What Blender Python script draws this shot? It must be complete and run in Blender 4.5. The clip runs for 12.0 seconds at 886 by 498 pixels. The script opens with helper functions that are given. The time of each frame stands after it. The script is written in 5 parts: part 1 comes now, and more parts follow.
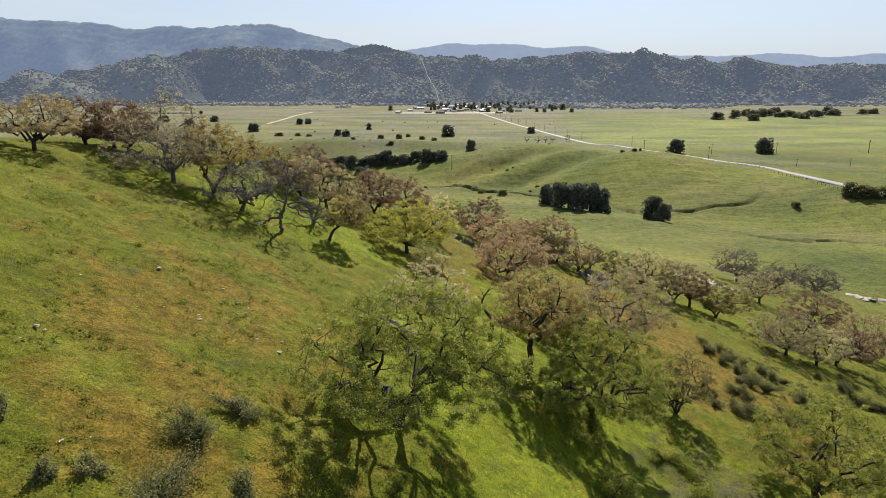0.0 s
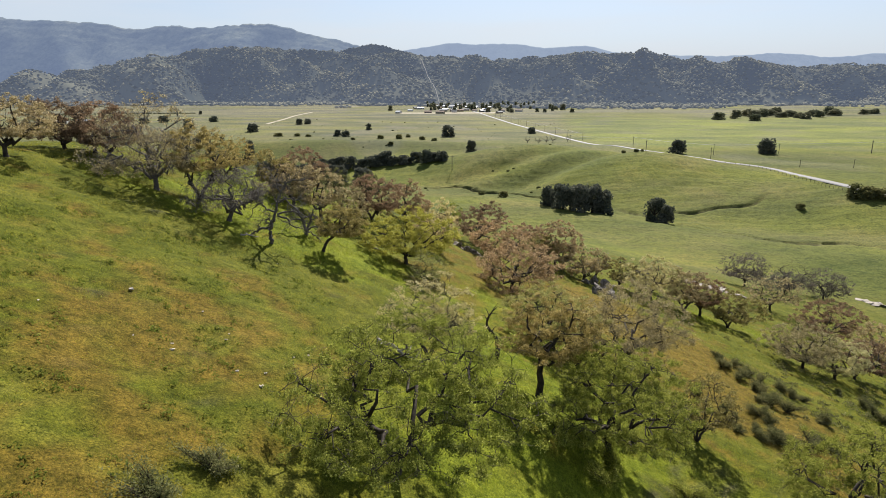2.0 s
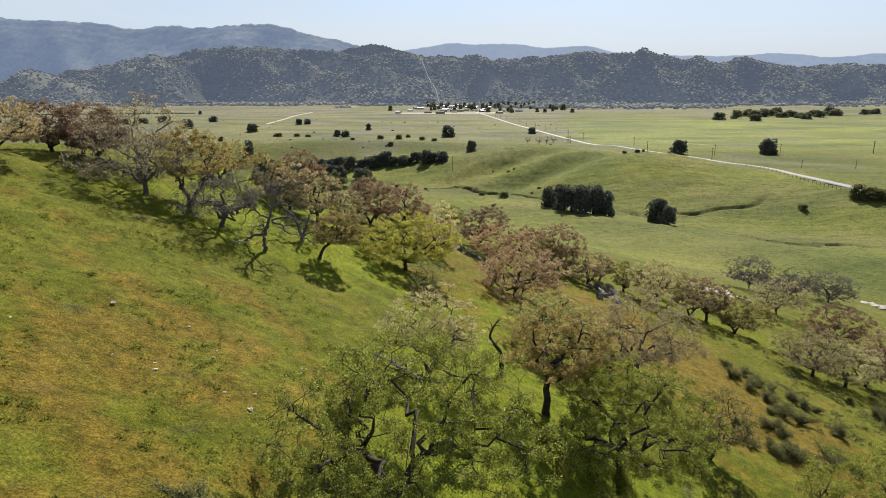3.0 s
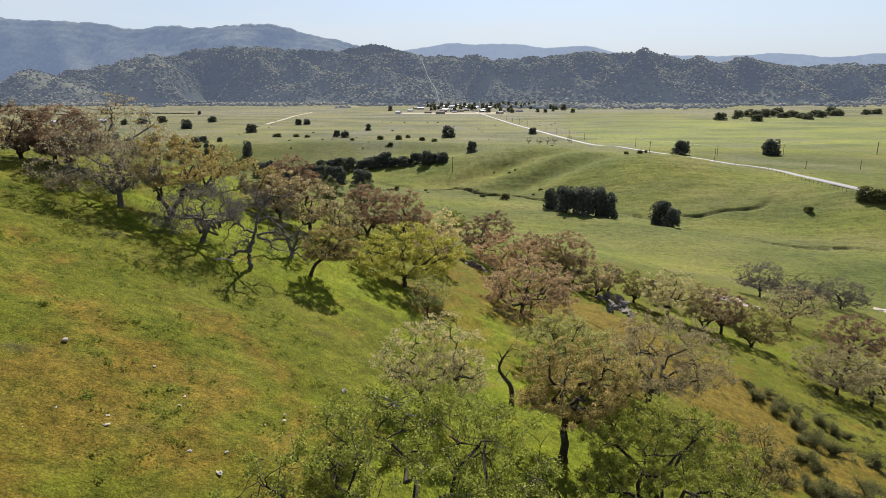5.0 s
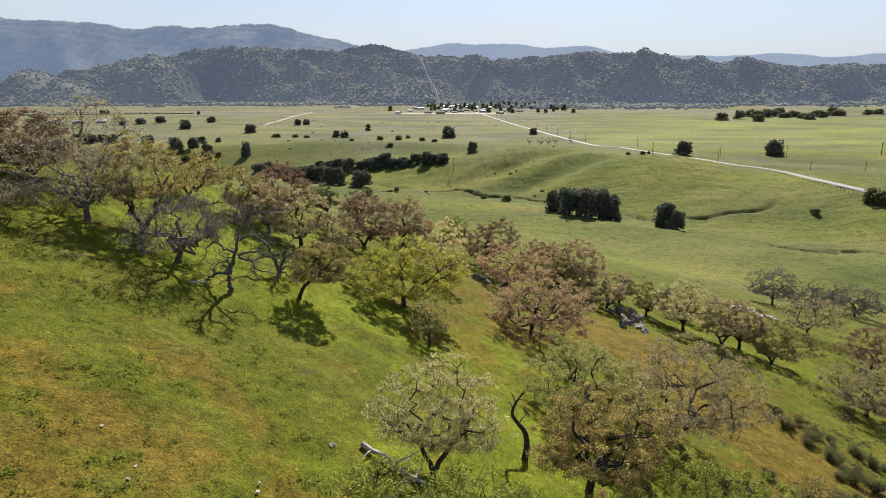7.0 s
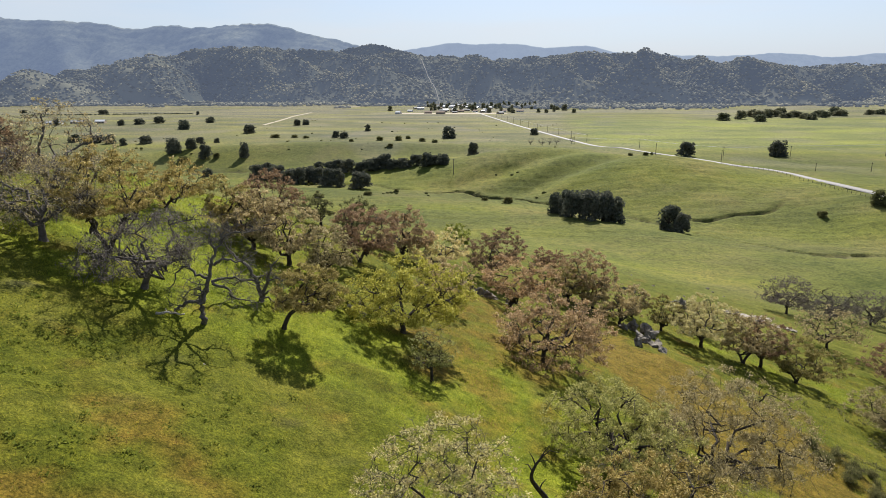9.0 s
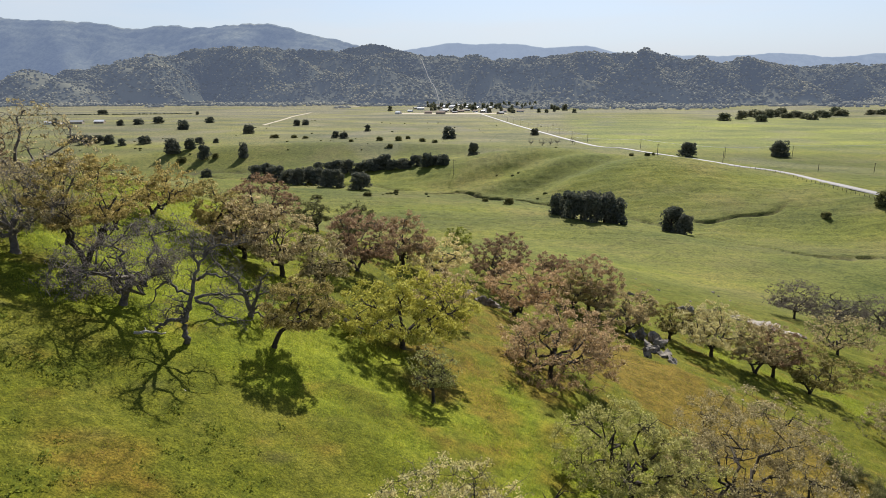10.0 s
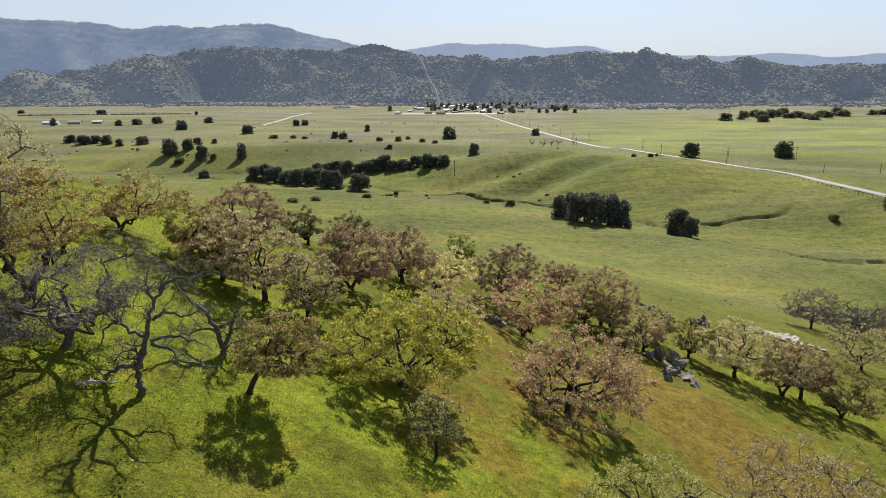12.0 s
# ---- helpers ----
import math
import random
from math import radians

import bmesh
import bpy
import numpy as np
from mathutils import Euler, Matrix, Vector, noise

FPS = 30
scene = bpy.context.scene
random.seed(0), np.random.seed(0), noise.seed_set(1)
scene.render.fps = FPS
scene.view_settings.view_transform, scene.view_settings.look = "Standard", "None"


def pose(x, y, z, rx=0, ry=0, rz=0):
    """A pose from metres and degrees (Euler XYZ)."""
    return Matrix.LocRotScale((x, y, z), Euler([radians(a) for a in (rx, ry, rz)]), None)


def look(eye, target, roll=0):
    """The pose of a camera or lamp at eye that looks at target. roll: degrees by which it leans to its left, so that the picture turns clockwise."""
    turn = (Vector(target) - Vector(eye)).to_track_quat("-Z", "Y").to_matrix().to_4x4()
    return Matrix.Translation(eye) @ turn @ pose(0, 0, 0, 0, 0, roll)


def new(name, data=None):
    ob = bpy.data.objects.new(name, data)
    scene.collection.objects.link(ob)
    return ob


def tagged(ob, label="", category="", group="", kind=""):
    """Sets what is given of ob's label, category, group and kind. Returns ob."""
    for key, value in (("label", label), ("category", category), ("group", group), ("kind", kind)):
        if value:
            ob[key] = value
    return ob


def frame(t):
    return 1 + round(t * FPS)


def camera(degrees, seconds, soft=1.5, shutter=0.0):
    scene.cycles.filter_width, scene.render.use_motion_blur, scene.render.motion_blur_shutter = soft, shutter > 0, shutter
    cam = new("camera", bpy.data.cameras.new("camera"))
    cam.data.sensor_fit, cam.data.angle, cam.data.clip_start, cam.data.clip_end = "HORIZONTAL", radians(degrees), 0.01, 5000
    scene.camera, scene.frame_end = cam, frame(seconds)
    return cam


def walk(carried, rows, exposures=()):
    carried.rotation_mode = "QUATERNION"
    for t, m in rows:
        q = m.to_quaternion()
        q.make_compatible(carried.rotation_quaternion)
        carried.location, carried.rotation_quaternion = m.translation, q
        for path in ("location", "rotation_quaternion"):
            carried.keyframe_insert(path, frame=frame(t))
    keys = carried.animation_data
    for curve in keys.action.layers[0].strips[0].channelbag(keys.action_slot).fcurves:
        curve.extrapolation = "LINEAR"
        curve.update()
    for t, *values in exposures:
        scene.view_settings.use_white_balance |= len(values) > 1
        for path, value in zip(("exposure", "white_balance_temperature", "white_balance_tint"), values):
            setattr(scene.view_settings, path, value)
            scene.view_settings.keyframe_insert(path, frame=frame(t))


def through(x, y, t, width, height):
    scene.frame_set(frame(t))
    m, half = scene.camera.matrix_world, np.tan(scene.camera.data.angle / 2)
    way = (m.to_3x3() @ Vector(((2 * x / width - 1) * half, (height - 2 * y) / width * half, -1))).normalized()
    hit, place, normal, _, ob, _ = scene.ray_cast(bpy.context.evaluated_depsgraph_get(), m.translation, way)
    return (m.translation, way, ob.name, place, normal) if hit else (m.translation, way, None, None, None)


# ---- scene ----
cam = camera(70, 12.0, soft=0.45)
PATH = [(0.000, 0.000, 63.000), (-0.059, 2.111, 63.042), (-0.137, 4.400, 63.092), (-0.230, 6.852, 63.150),
        (-0.338, 9.450, 63.210), (-0.457, 12.179, 63.271), (-0.586, 15.021, 63.329), (-0.723, 17.961, 63.381),
        (-0.866, 20.984, 63.425), (-1.011, 24.072, 63.458), (-1.159, 27.210, 63.475), (-1.305, 30.381, 63.476),
        (-1.449, 33.570, 63.456)]
TILT = 90 - 14.41
walk(cam, [(t, pose(*p, TILT, 0, 0)) for t, p in enumerate(PATH)])

# ---- world, sun, exposure ----
SUN_TURN, SUN_RISE = 12.0, 40.0      # degrees right of the view's axis, above the horizon
world = bpy.data.worlds.new("sky")
scene.world = world
world.use_nodes = True
wn = world.node_tree
sky = wn.nodes.new("ShaderNodeTexSky")
sky.sky_type = "NISHITA"
sky.sun_disc = False
sky.sun_elevation, sky.sun_rotation = radians(SUN_RISE), radians(SUN_TURN)
sky.air_density, sky.dust_density, sky.ozone_density = 0.8, 0.4, 2.2
veil = wn.nodes.new("ShaderNodeMix")          # thin high haze over the clear sky
veil.data_type, veil.blend_type = "RGBA", "MIX"
axis, low, fade = wn.nodes.new("ShaderNodeSeparateXYZ"), wn.nodes.new("ShaderNodeMapRange"), wn.nodes.new("ShaderNodeMath")
wn.links.new(wn.nodes.new("ShaderNodeTexCoord").outputs["Generated"], axis.inputs[0])
wn.links.new(axis.outputs["Z"], low.inputs["Value"])
low.inputs["From Min"].default_value, low.inputs["From Max"].default_value = 0.03, 0.4
low.inputs["To Min"].default_value, low.inputs["To Max"].default_value = 0.95, 0.05
fade.operation = "POWER"
fade.inputs[1].default_value = 2.0
wn.links.new(low.outputs[0], fade.inputs[0])
wn.links.new(fade.outputs[0], veil.inputs["Factor"])
veil.inputs["B"].default_value = (4.75, 5.1, 5.8, 1)
wn.links.new(sky.outputs[0], veil.inputs["A"])
wisp, spread = wn.nodes.new("ShaderNodeTexNoise"), wn.nodes.new("ShaderNodeMapping")
spread.inputs["Scale"].default_value = (1.2, 1.2, 9.0)
wn.links.new(wn.nodes.new("ShaderNodeTexCoord").outputs["Generated"], spread.inputs["Vector"])
wn.links.new(spread.outputs[0], wisp.inputs["Vector"])
wisp.inputs["Scale"].default_value, wisp.inputs["Detail"].default_value = 2.2, 5
thin = wn.nodes.new("ShaderNodeValToRGB")
thin.color_ramp.elements[0].position, thin.color_ramp.elements[0].color = 0.45, (0, 0, 0, 1)
thin.color_ramp.elements[1].position, thin.color_ramp.elements[1].color = 0.75, (0.55, 0.55, 0.55, 1)
wn.links.new(wisp.outputs["Fac"], thin.inputs[0])
cloud = wn.nodes.new("ShaderNodeMix")
cloud.data_type = "RGBA"
cloud.inputs["B"].default_value = (6.1, 6.25, 6.5, 1)
wn.links.new(thin.outputs[0], cloud.inputs["Factor"])
wn.links.new(veil.outputs["Result"], cloud.inputs["A"])
wn.nodes["Background"].inputs["Strength"].default_value = 0.079
wn.links.new(cloud.outputs["Result"], wn.nodes["Background"].inputs["Color"])
sun = new("sun", bpy.data.lights.new("sun", "SUN"))
sun.data.energy, sun.data.angle, sun.data.color = 5.0, radians(0.6), (1.0, 0.95, 0.87)
sun_way = Vector((math.sin(radians(SUN_TURN)) * math.cos(radians(SUN_RISE)),
                  math.cos(radians(SUN_TURN)) * math.cos(radians(SUN_RISE)), math.sin(radians(SUN_RISE))))
sun.matrix_world = look(sun_way * 500, (0, 0, 0))
scene.view_settings.exposure = 0.67


# ---- materials ----
def material(name):
    m = bpy.data.materials.new(name)
    m.use_nodes = True
    return m, m.node_tree.nodes, m.node_tree.links, m.node_tree.nodes["Principled BSDF"]


def noise_node(nodes, links, scale, detail=6.0, rough=0.6, vector=None):
    n = nodes.new("ShaderNodeTexNoise")
    n.inputs["Scale"].default_value, n.inputs["Detail"].default_value, n.inputs["Roughness"].default_value = scale, detail, rough
    if vector is None:
        vector = nodes.new("ShaderNodeNewGeometry").outputs["Position"]
    links.new(vector, n.inputs["Vector"])
    return n.outputs["Fac"]


def ramp(nodes, links, fac, *stops):
    r = nodes.new("ShaderNodeValToRGB")
    el = r.color_ramp.elements
    while len(el) < len(stops):
        el.new(0.5)
    for e, (p, c) in zip(el, stops):
        e.position, e.color = p, (*c, 1) if len(c) == 3 else c
    links.new(fac, r.inputs[0])
    return r.outputs[0]


def mix(nodes, links, fac, a, b, kind="MIX"):
    m = nodes.new("ShaderNodeMix")
    m.data_type, m.blend_type = "RGBA", kind
    for value, socket in ((fac, m.inputs["Factor"]), (a, m.inputs["A"]), (b, m.inputs["B"])):
        if isinstance(value, bpy.types.NodeSocket):
            links.new(value, socket)
        elif isinstance(value, tuple):
            socket.default_value = (*value, 1)
        else:
            socket.default_value = value
    return m.outputs["Result"]


def bumped(nodes, links, shader, fac, strength, distance):
    b = nodes.new("ShaderNodeBump")
    b.inputs["Strength"].default_value, b.inputs["Distance"].default_value = strength, distance
    links.new(fac, b.inputs["Height"])
    links.new(b.outputs[0], shader.inputs["Normal"])


def leaf_material(name, dark, light, through=0.45, stray=None):
    """Leaves: two tones that differ from leaf to leaf and from tree to tree, light passing through them."""
    m, nodes, links, shader = material(name)
    nodes.remove(shader)
    geo, info = nodes.new("ShaderNodeNewGeometry"), nodes.new("ShaderNodeObjectInfo")
    col = ramp(nodes, links, geo.outputs["Random Per Island"], (0.0, dark), (0.8, light), (1.0, stray or light))
    tree = ramp(nodes, links, info.outputs["Random"], (0.0, (0.82, 0.86, 0.82)), (1.0, (1.14, 1.1, 1.05)))
    col = mix(nodes, links, 1.0, col, tree, "MULTIPLY")
    dif, tra, mx = nodes.new("ShaderNodeBsdfDiffuse"), nodes.new("ShaderNodeBsdfTranslucent"), nodes.new("ShaderNodeMixShader")
    links.new(col, dif.inputs["Color"])
    links.new(col, tra.inputs["Color"])
    mx.inputs[0].default_value = through
    links.new(dif.outputs[0], mx.inputs[1])
    links.new(tra.outputs[0], mx.inputs[2])
    links.new(mx.outputs[0], nodes["Material Output"].inputs["Surface"])
    return m


def plain(name, dark, light, scale, rough=0.85, relief=0.0, depth=0.05, metal=0.0):
    m, nodes, links, shader = material(name)
    coord = nodes.new("ShaderNodeTexCoord").outputs["Object"]
    f = noise_node(nodes, links, scale, vector=coord)
    links.new(ramp(nodes, links, f, (0.3, dark), (0.7, light)), shader.inputs["Base Color"])
    shader.inputs["Roughness"].default_value, shader.inputs["Metallic"].default_value = rough, metal
    shader.inputs["Specular IOR Level"].default_value = 0.25
    if relief:
        bumped(nodes, links, shader, noise_node(nodes, links, scale * 4, vector=coord), relief, depth)
    return m


def ground_material():
    m, nodes, links, shader = material("meadow_grass")
    pos = nodes.new("ShaderNodeNewGeometry").outputs["Position"]

    def mask(name):
        a = nodes.new("ShaderNodeAttribute")
        a.attribute_name = name
        return a.outputs["Fac"]

    blade = noise_node(nodes, links, 9.0, 4, 0.8, pos)
    fine = noise_node(nodes, links, 1.2, 8, 0.78, pos)
    mid = noise_node(nodes, links, 0.22, 6, 0.65, pos)
    wide = noise_node(nodes, links, 0.016, 7, 0.65, pos)
    tuft = noise_node(nodes, links, 0.3, 7, 0.8, pos)
    green = ramp(nodes, links, mid, (0.3, (0.066, 0.082, 0.006)), (0.52, (0.104, 0.111, 0.012)), (0.72, (0.142, 0.138, 0.022)))
    brown = ramp(nodes, links, fine, (0.3, (0.122, 0.064, 0.012)), (0.7, (0.205, 0.115, 0.026)))
    lush = ramp(nodes, links, mid, (0.3, (0.108, 0.138, 0.010)), (0.7, (0.175, 0.195, 0.018)))
    near = mix(nodes, links, mask("lush"), green, lush)
    near = mix(nodes, links, mask("dry"), near, brown)
    # valley greens, blue raised to imitate distance haze
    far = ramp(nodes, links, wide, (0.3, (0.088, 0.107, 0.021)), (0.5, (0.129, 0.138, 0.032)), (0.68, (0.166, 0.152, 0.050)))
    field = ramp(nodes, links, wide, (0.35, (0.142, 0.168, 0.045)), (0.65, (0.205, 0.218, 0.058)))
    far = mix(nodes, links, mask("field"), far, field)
    # straw-coloured pasture and painted haze share this paler, greyer tone
    far = mix(nodes, links, mask("straw_haze"), far, (0.175, 0.165, 0.112))
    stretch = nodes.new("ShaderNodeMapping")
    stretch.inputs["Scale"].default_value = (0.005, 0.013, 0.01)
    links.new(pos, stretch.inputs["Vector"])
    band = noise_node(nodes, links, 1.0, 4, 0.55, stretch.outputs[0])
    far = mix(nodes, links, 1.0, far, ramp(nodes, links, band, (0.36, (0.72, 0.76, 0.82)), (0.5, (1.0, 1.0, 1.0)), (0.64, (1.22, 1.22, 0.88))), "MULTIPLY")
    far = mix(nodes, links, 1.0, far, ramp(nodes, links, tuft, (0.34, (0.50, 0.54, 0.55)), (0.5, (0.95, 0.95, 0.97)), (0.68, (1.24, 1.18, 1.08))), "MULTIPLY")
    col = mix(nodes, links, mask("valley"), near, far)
    # dark brown mixed in along the creek cuts and on one gully patch
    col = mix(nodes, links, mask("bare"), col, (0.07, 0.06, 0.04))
    speck = ramp(nodes, links, fine, (0.34, (0.50, 0.56, 0.48)), (0.5, (1.0, 1.0, 1.0)), (0.68, (1.45, 1.38, 1.25)))
    col = mix(nodes, links, 1.0, col, speck, "MULTIPLY")
    col = mix(nodes, links, 1.0, col, ramp(nodes, links, blade, (0.34, (0.42, 0.46, 0.38)), (0.5, (1.0, 1.0, 1.0)), (0.66, (1.65, 1.58, 1.4))), "MULTIPLY")
    links.new(col, shader.inputs["Base Color"])
    shader.inputs["Roughness"].default_value = 0.95
    shader.inputs["Specular IOR Level"].default_value = 0.08
    hummock = noise_node(nodes, links, 0.16, 6, 0.7, pos)
    low, top = nodes.new("ShaderNodeBump"), nodes.new("ShaderNodeBump")
    low.inputs["Strength"].default_value, low.inputs["Distance"].default_value = 0.55, 1.0
    top.inputs["Strength"].default_value, top.inputs["Distance"].default_value = 0.8, 0.16
    links.new(hummock, low.inputs["Height"])
    links.new(fine, top.inputs["Height"])
    links.new(low.outputs[0], top.inputs["Normal"])
    links.new(top.outputs[0], shader.inputs["Normal"])
    return m


GRASS = ground_material()
BARK = plain("oak_bark", (0.022, 0.018, 0.014), (0.078, 0.064, 0.05), 3.0, 0.95, 0.6, 0.06)
BARK_PALE = plain("lichen_grey_bark", (0.07, 0.061, 0.053), (0.185, 0.165, 0.148), 3.0, 0.95, 0.6, 0.06)
BARK_SILVER = plain("silver_grey_bark", (0.058, 0.049, 0.043), (0.16, 0.14, 0.124), 3.0, 0.95, 0.6, 0.06)
DEADWOOD = plain("weathered_deadwood", (0.22, 0.19, 0.16), (0.52, 0.48, 0.43), 4.0, 0.9, 0.5, 0.03)
ROCK = plain("lichen_rock", (0.05, 0.044, 0.038), (0.34, 0.30, 0.25), 1.6, 0.95, 0.8, 0.12)
ROCK_PALE = plain("pale_stone", (0.26, 0.22, 0.18), (0.52, 0.46, 0.39), 2.0, 0.95, 0.7, 0.08)
STONE = plain("bleached_stone", (0.40, 0.345, 0.28), (0.66, 0.60, 0.50), 6.0, 0.95, 0.6, 0.04)
LEAF = {
    "yellow": leaf_material("yellow_green_leaves", (0.259, 0.246, 0.043), (0.683, 0.606, 0.126), 0.42, (0.749, 0.660, 0.240)),
    "green": leaf_material("fresh_green_leaves", (0.109, 0.132, 0.026), (0.414, 0.425, 0.087), 0.42, (0.575, 0.564, 0.172)),
    "sage": leaf_material("sage_green_leaves", (0.185, 0.194, 0.067), (0.515, 0.490, 0.184), 0.42, (0.621, 0.581, 0.264)),
    "olive": leaf_material("olive_brown_leaves", (0.143, 0.117, 0.041), (0.451, 0.369, 0.134), 0.42, (0.658, 0.554, 0.294)),
    "rust": leaf_material("rust_brown_leaves", (0.138, 0.090, 0.058), (0.368, 0.247, 0.155), 0.42, (0.494, 0.368, 0.248)),
    "pink": leaf_material("pinkish_tan_leaves", (0.198, 0.136, 0.076), (0.550, 0.396, 0.226), 0.42, (0.704, 0.561, 0.380)),
    "tan": leaf_material("tan_green_leaves", (0.190, 0.157, 0.078), (0.549, 0.448, 0.241), 0.42, (0.694, 0.594, 0.396)),
    "pale": leaf_material("pale_cream_leaves", (0.404, 0.355, 0.171), (0.737, 0.642, 0.318), 0.42, (0.800, 0.744, 0.476)),
    "grey": leaf_material("grey_twig_buds", (0.10, 0.086, 0.076), (0.19, 0.167, 0.147), 0.4, (0.26, 0.235, 0.21)),
    # valley evergreens: tone lifted and blued to imitate haze
    "dark": leaf_material("dark_evergreen_leaves", (0.070, 0.080, 0.066), (0.150, 0.155, 0.122), 0.25, (0.21, 0.21, 0.165)),
    "brush": leaf_material("dark_brush_leaves", (0.095, 0.10, 0.042), (0.22, 0.215, 0.092), 0.42, (0.31, 0.29, 0.15)),
    "weed": leaf_material("weed_leaves", (0.135, 0.17, 0.03), (0.25, 0.28, 0.055), 0.4, (0.32, 0.33, 0.09)),
    "scrub": leaf_material("grey_green_scrub_leaves", (0.125, 0.135, 0.058), (0.29, 0.285, 0.125), 0.42, (0.36, 0.34, 0.18)),
    # trees far out on the plain: haze painted in as lighter leaf colour
    "plain": leaf_material("haze_lightened_leaves", (0.12, 0.13, 0.085), (0.24, 0.24, 0.16), 0.3, (0.31, 0.30, 0.21)),
    "blade": leaf_material("grass_blades", (0.200, 0.206, 0.024), (0.356, 0.340, 0.050), 0.42, (0.453, 0.391, 0.120)),
    "rushgrass": leaf_material("lush_grass_blades", (0.175, 0.23, 0.018), (0.31, 0.36, 0.04), 0.42, (0.43, 0.43, 0.08)),
    "drygrass": leaf_material("dry_grass_blades", (0.20, 0.12, 0.044), (0.34, 0.205, 0.088), 0.42, (0.422, 0.277, 0.149)),
}

# ---- shape of the ground ----
def bump(x, y, cx, cy, sx, sy, turn=0.0):
    c, s = math.cos(math.radians(turn)), math.sin(math.radians(turn))
    u, v = (x - cx) * c + (y - cy) * s, (y - cy) * c - (x - cx) * s
    return np.exp(-0.5 * ((u / sx) ** 2 + (v / sy) ** 2))


def stream_y(x):
    """The line of the creek across the valley."""
    return 396 - 0.48 * (x - 80) - 32 * np.tanh((x - 85) / 32)


def valley(x, y):
    z = 1.5 * np.sin(x / 170.0 + 1.0) * np.sin(y / 230.0) - 1.0
    z = z + 15.5 * bump(x, y, 148, 474, 48, 36, -10) + 14.5 * bump(x, y, 72, 540, 58, 32, 8) + 10 * bump(x, y, 275, 315, 42, 110)
    z = z + 11 * bump(x, y, -130, 655, 190, 24, 4) - 6.5 * bump(x, y, 95, 480, 50, 10, 28) - 3.5 * bump(x, y, 62, 505, 42, 8, 24)
    z = z + 0.5 / (1 + np.exp(np.clip((y - 600) / 50, -30, 30))) * np.sin(x / 19 + 2 * np.sin(y / 41)) * np.sin(y / 23 + 1.5 * np.sin(x / 37))
    d = y - stream_y(x)
    z = z - 9.0 * np.exp(-0.5 * (d / 42) ** 2)
    return z


def hill(x, y):
    u, v = x / 50, (y - 70) / 50
    z = 42.04 - 2.74 * v - 1.45 * v * v - 17.97 * u + 1.95 * u * v + 0.43 * u * u
    z = z + 1.4 * bump(x, y, -22, 78, 13, 13) - 1.6 * bump(x, y, 9, 103, 9, 8) + 1.5 * bump(x, y, 78, 163, 25, 25) + 0.8 * bump(x, y, 8, 46, 8, 8) + 1.7 * bump(x, y, -11, 97, 11, 9) - 2.0 * bump(x, y, 14, 39, 5, 9, -25)
    z = z - 0.012 * np.maximum(0, y - 98) ** 2 / (1 + np.exp(np.clip((x + 18) / 8, -30, 30)))
    z = z - 0.012 * np.maximum(0, -x - 34) ** 2 - 0.01 * np.maximum(0, x - 170) ** 2
    return z


def height(x, y):
    """The ground's height over the whole place."""
    x, y = np.asarray(x, float), np.asarray(y, float)
    v, h = valley(x, y), np.clip(hill(x, y), -300, 90)
    d = np.clip((h - v) / 4.0, -40, 40)
    z = v + np.where(d > 30, h - v, 4.0 * np.log1p(np.exp(d)))
    near = 1 / (1 + np.exp(np.clip((y - 170) / 25, -30, 30)))
    z = z + near * (0.25 * np.sin(x * 0.31 + 0.6 * np.sin(y * 0.17)) * np.sin(y * 0.27 + 1.3) + 0.10 * np.sin(x * 0.9 + y * 0.4) * np.sin(y * 0.8 - x * 0.3))
    return z


def link_mesh(name, verts, faces, mat, parent=None, label="", smooth=False):
    me = bpy.data.meshes.new(name)
    me.from_pydata(verts, [], faces)
    me.materials.append(mat)
    if smooth:
        me.polygons.foreach_set("use_smooth", [True] * len(me.polygons))
    ob = new(name, me)
    if parent:
        ob.parent = parent
    return tagged(ob, label)


def array_mesh(name, verts, faces, mat, parent=None, label="", smooth=False):
    """A mesh from an array of points and an array of faces that all have as many corners."""
    me = bpy.data.meshes.new(name)
    verts, faces = np.asarray(verts, np.float32), np.asarray(faces, np.int32)
    n, k = faces.shape
    me.vertices.add(len(verts))
    me.vertices.foreach_set("co", verts.ravel())
    me.loops.add(n * k)
    me.loops.foreach_set("vertex_index", faces.ravel())
    me.polygons.add(n)
    me.polygons.foreach_set("loop_start", np.arange(0, n * k, k, dtype=np.int32))
    me.polygons.foreach_set("loop_total", np.full(n, k, np.int32))
    me.update(calc_edges=True)
    me.materials.append(mat)
    if smooth:
        me.polygons.foreach_set("use_smooth", np.ones(n, bool))
    ob = new(name, me)
    if parent:
        ob.parent = parent
    return tagged(ob, label)


def part(name, bm, mat, parent, label=""):
    me = bpy.data.meshes.new(name)
    bm.to_mesh(me)
    bm.free()
    me.materials.append(mat)
    ob = new(name, me)
    ob.parent = parent
    return tagged(ob, label)


def z_at(x, y):
    return float(height(x, y))


# ---- the ground, one sheet to the horizon ----
def spread_lines(fine_from, fine_to, step, low, high, grow):
    a = list(np.arange(fine_from, fine_to + 0.01, step))
    d = step
    while a[-1] < high:
        d *= grow
        a.append(min(a[-1] + d, high))
    d = step
    while a[0] > low:
        d *= grow
        a.insert(0, max(a[0] - d, low))
    return np.array(a)


def grid_faces(nx, ny):
    i = np.arange(nx * ny).reshape(ny, nx)
    return np.stack([i[:-1, :-1], i[:-1, 1:], i[1:, 1:], i[1:, :-1]], -1).reshape(-1, 4)


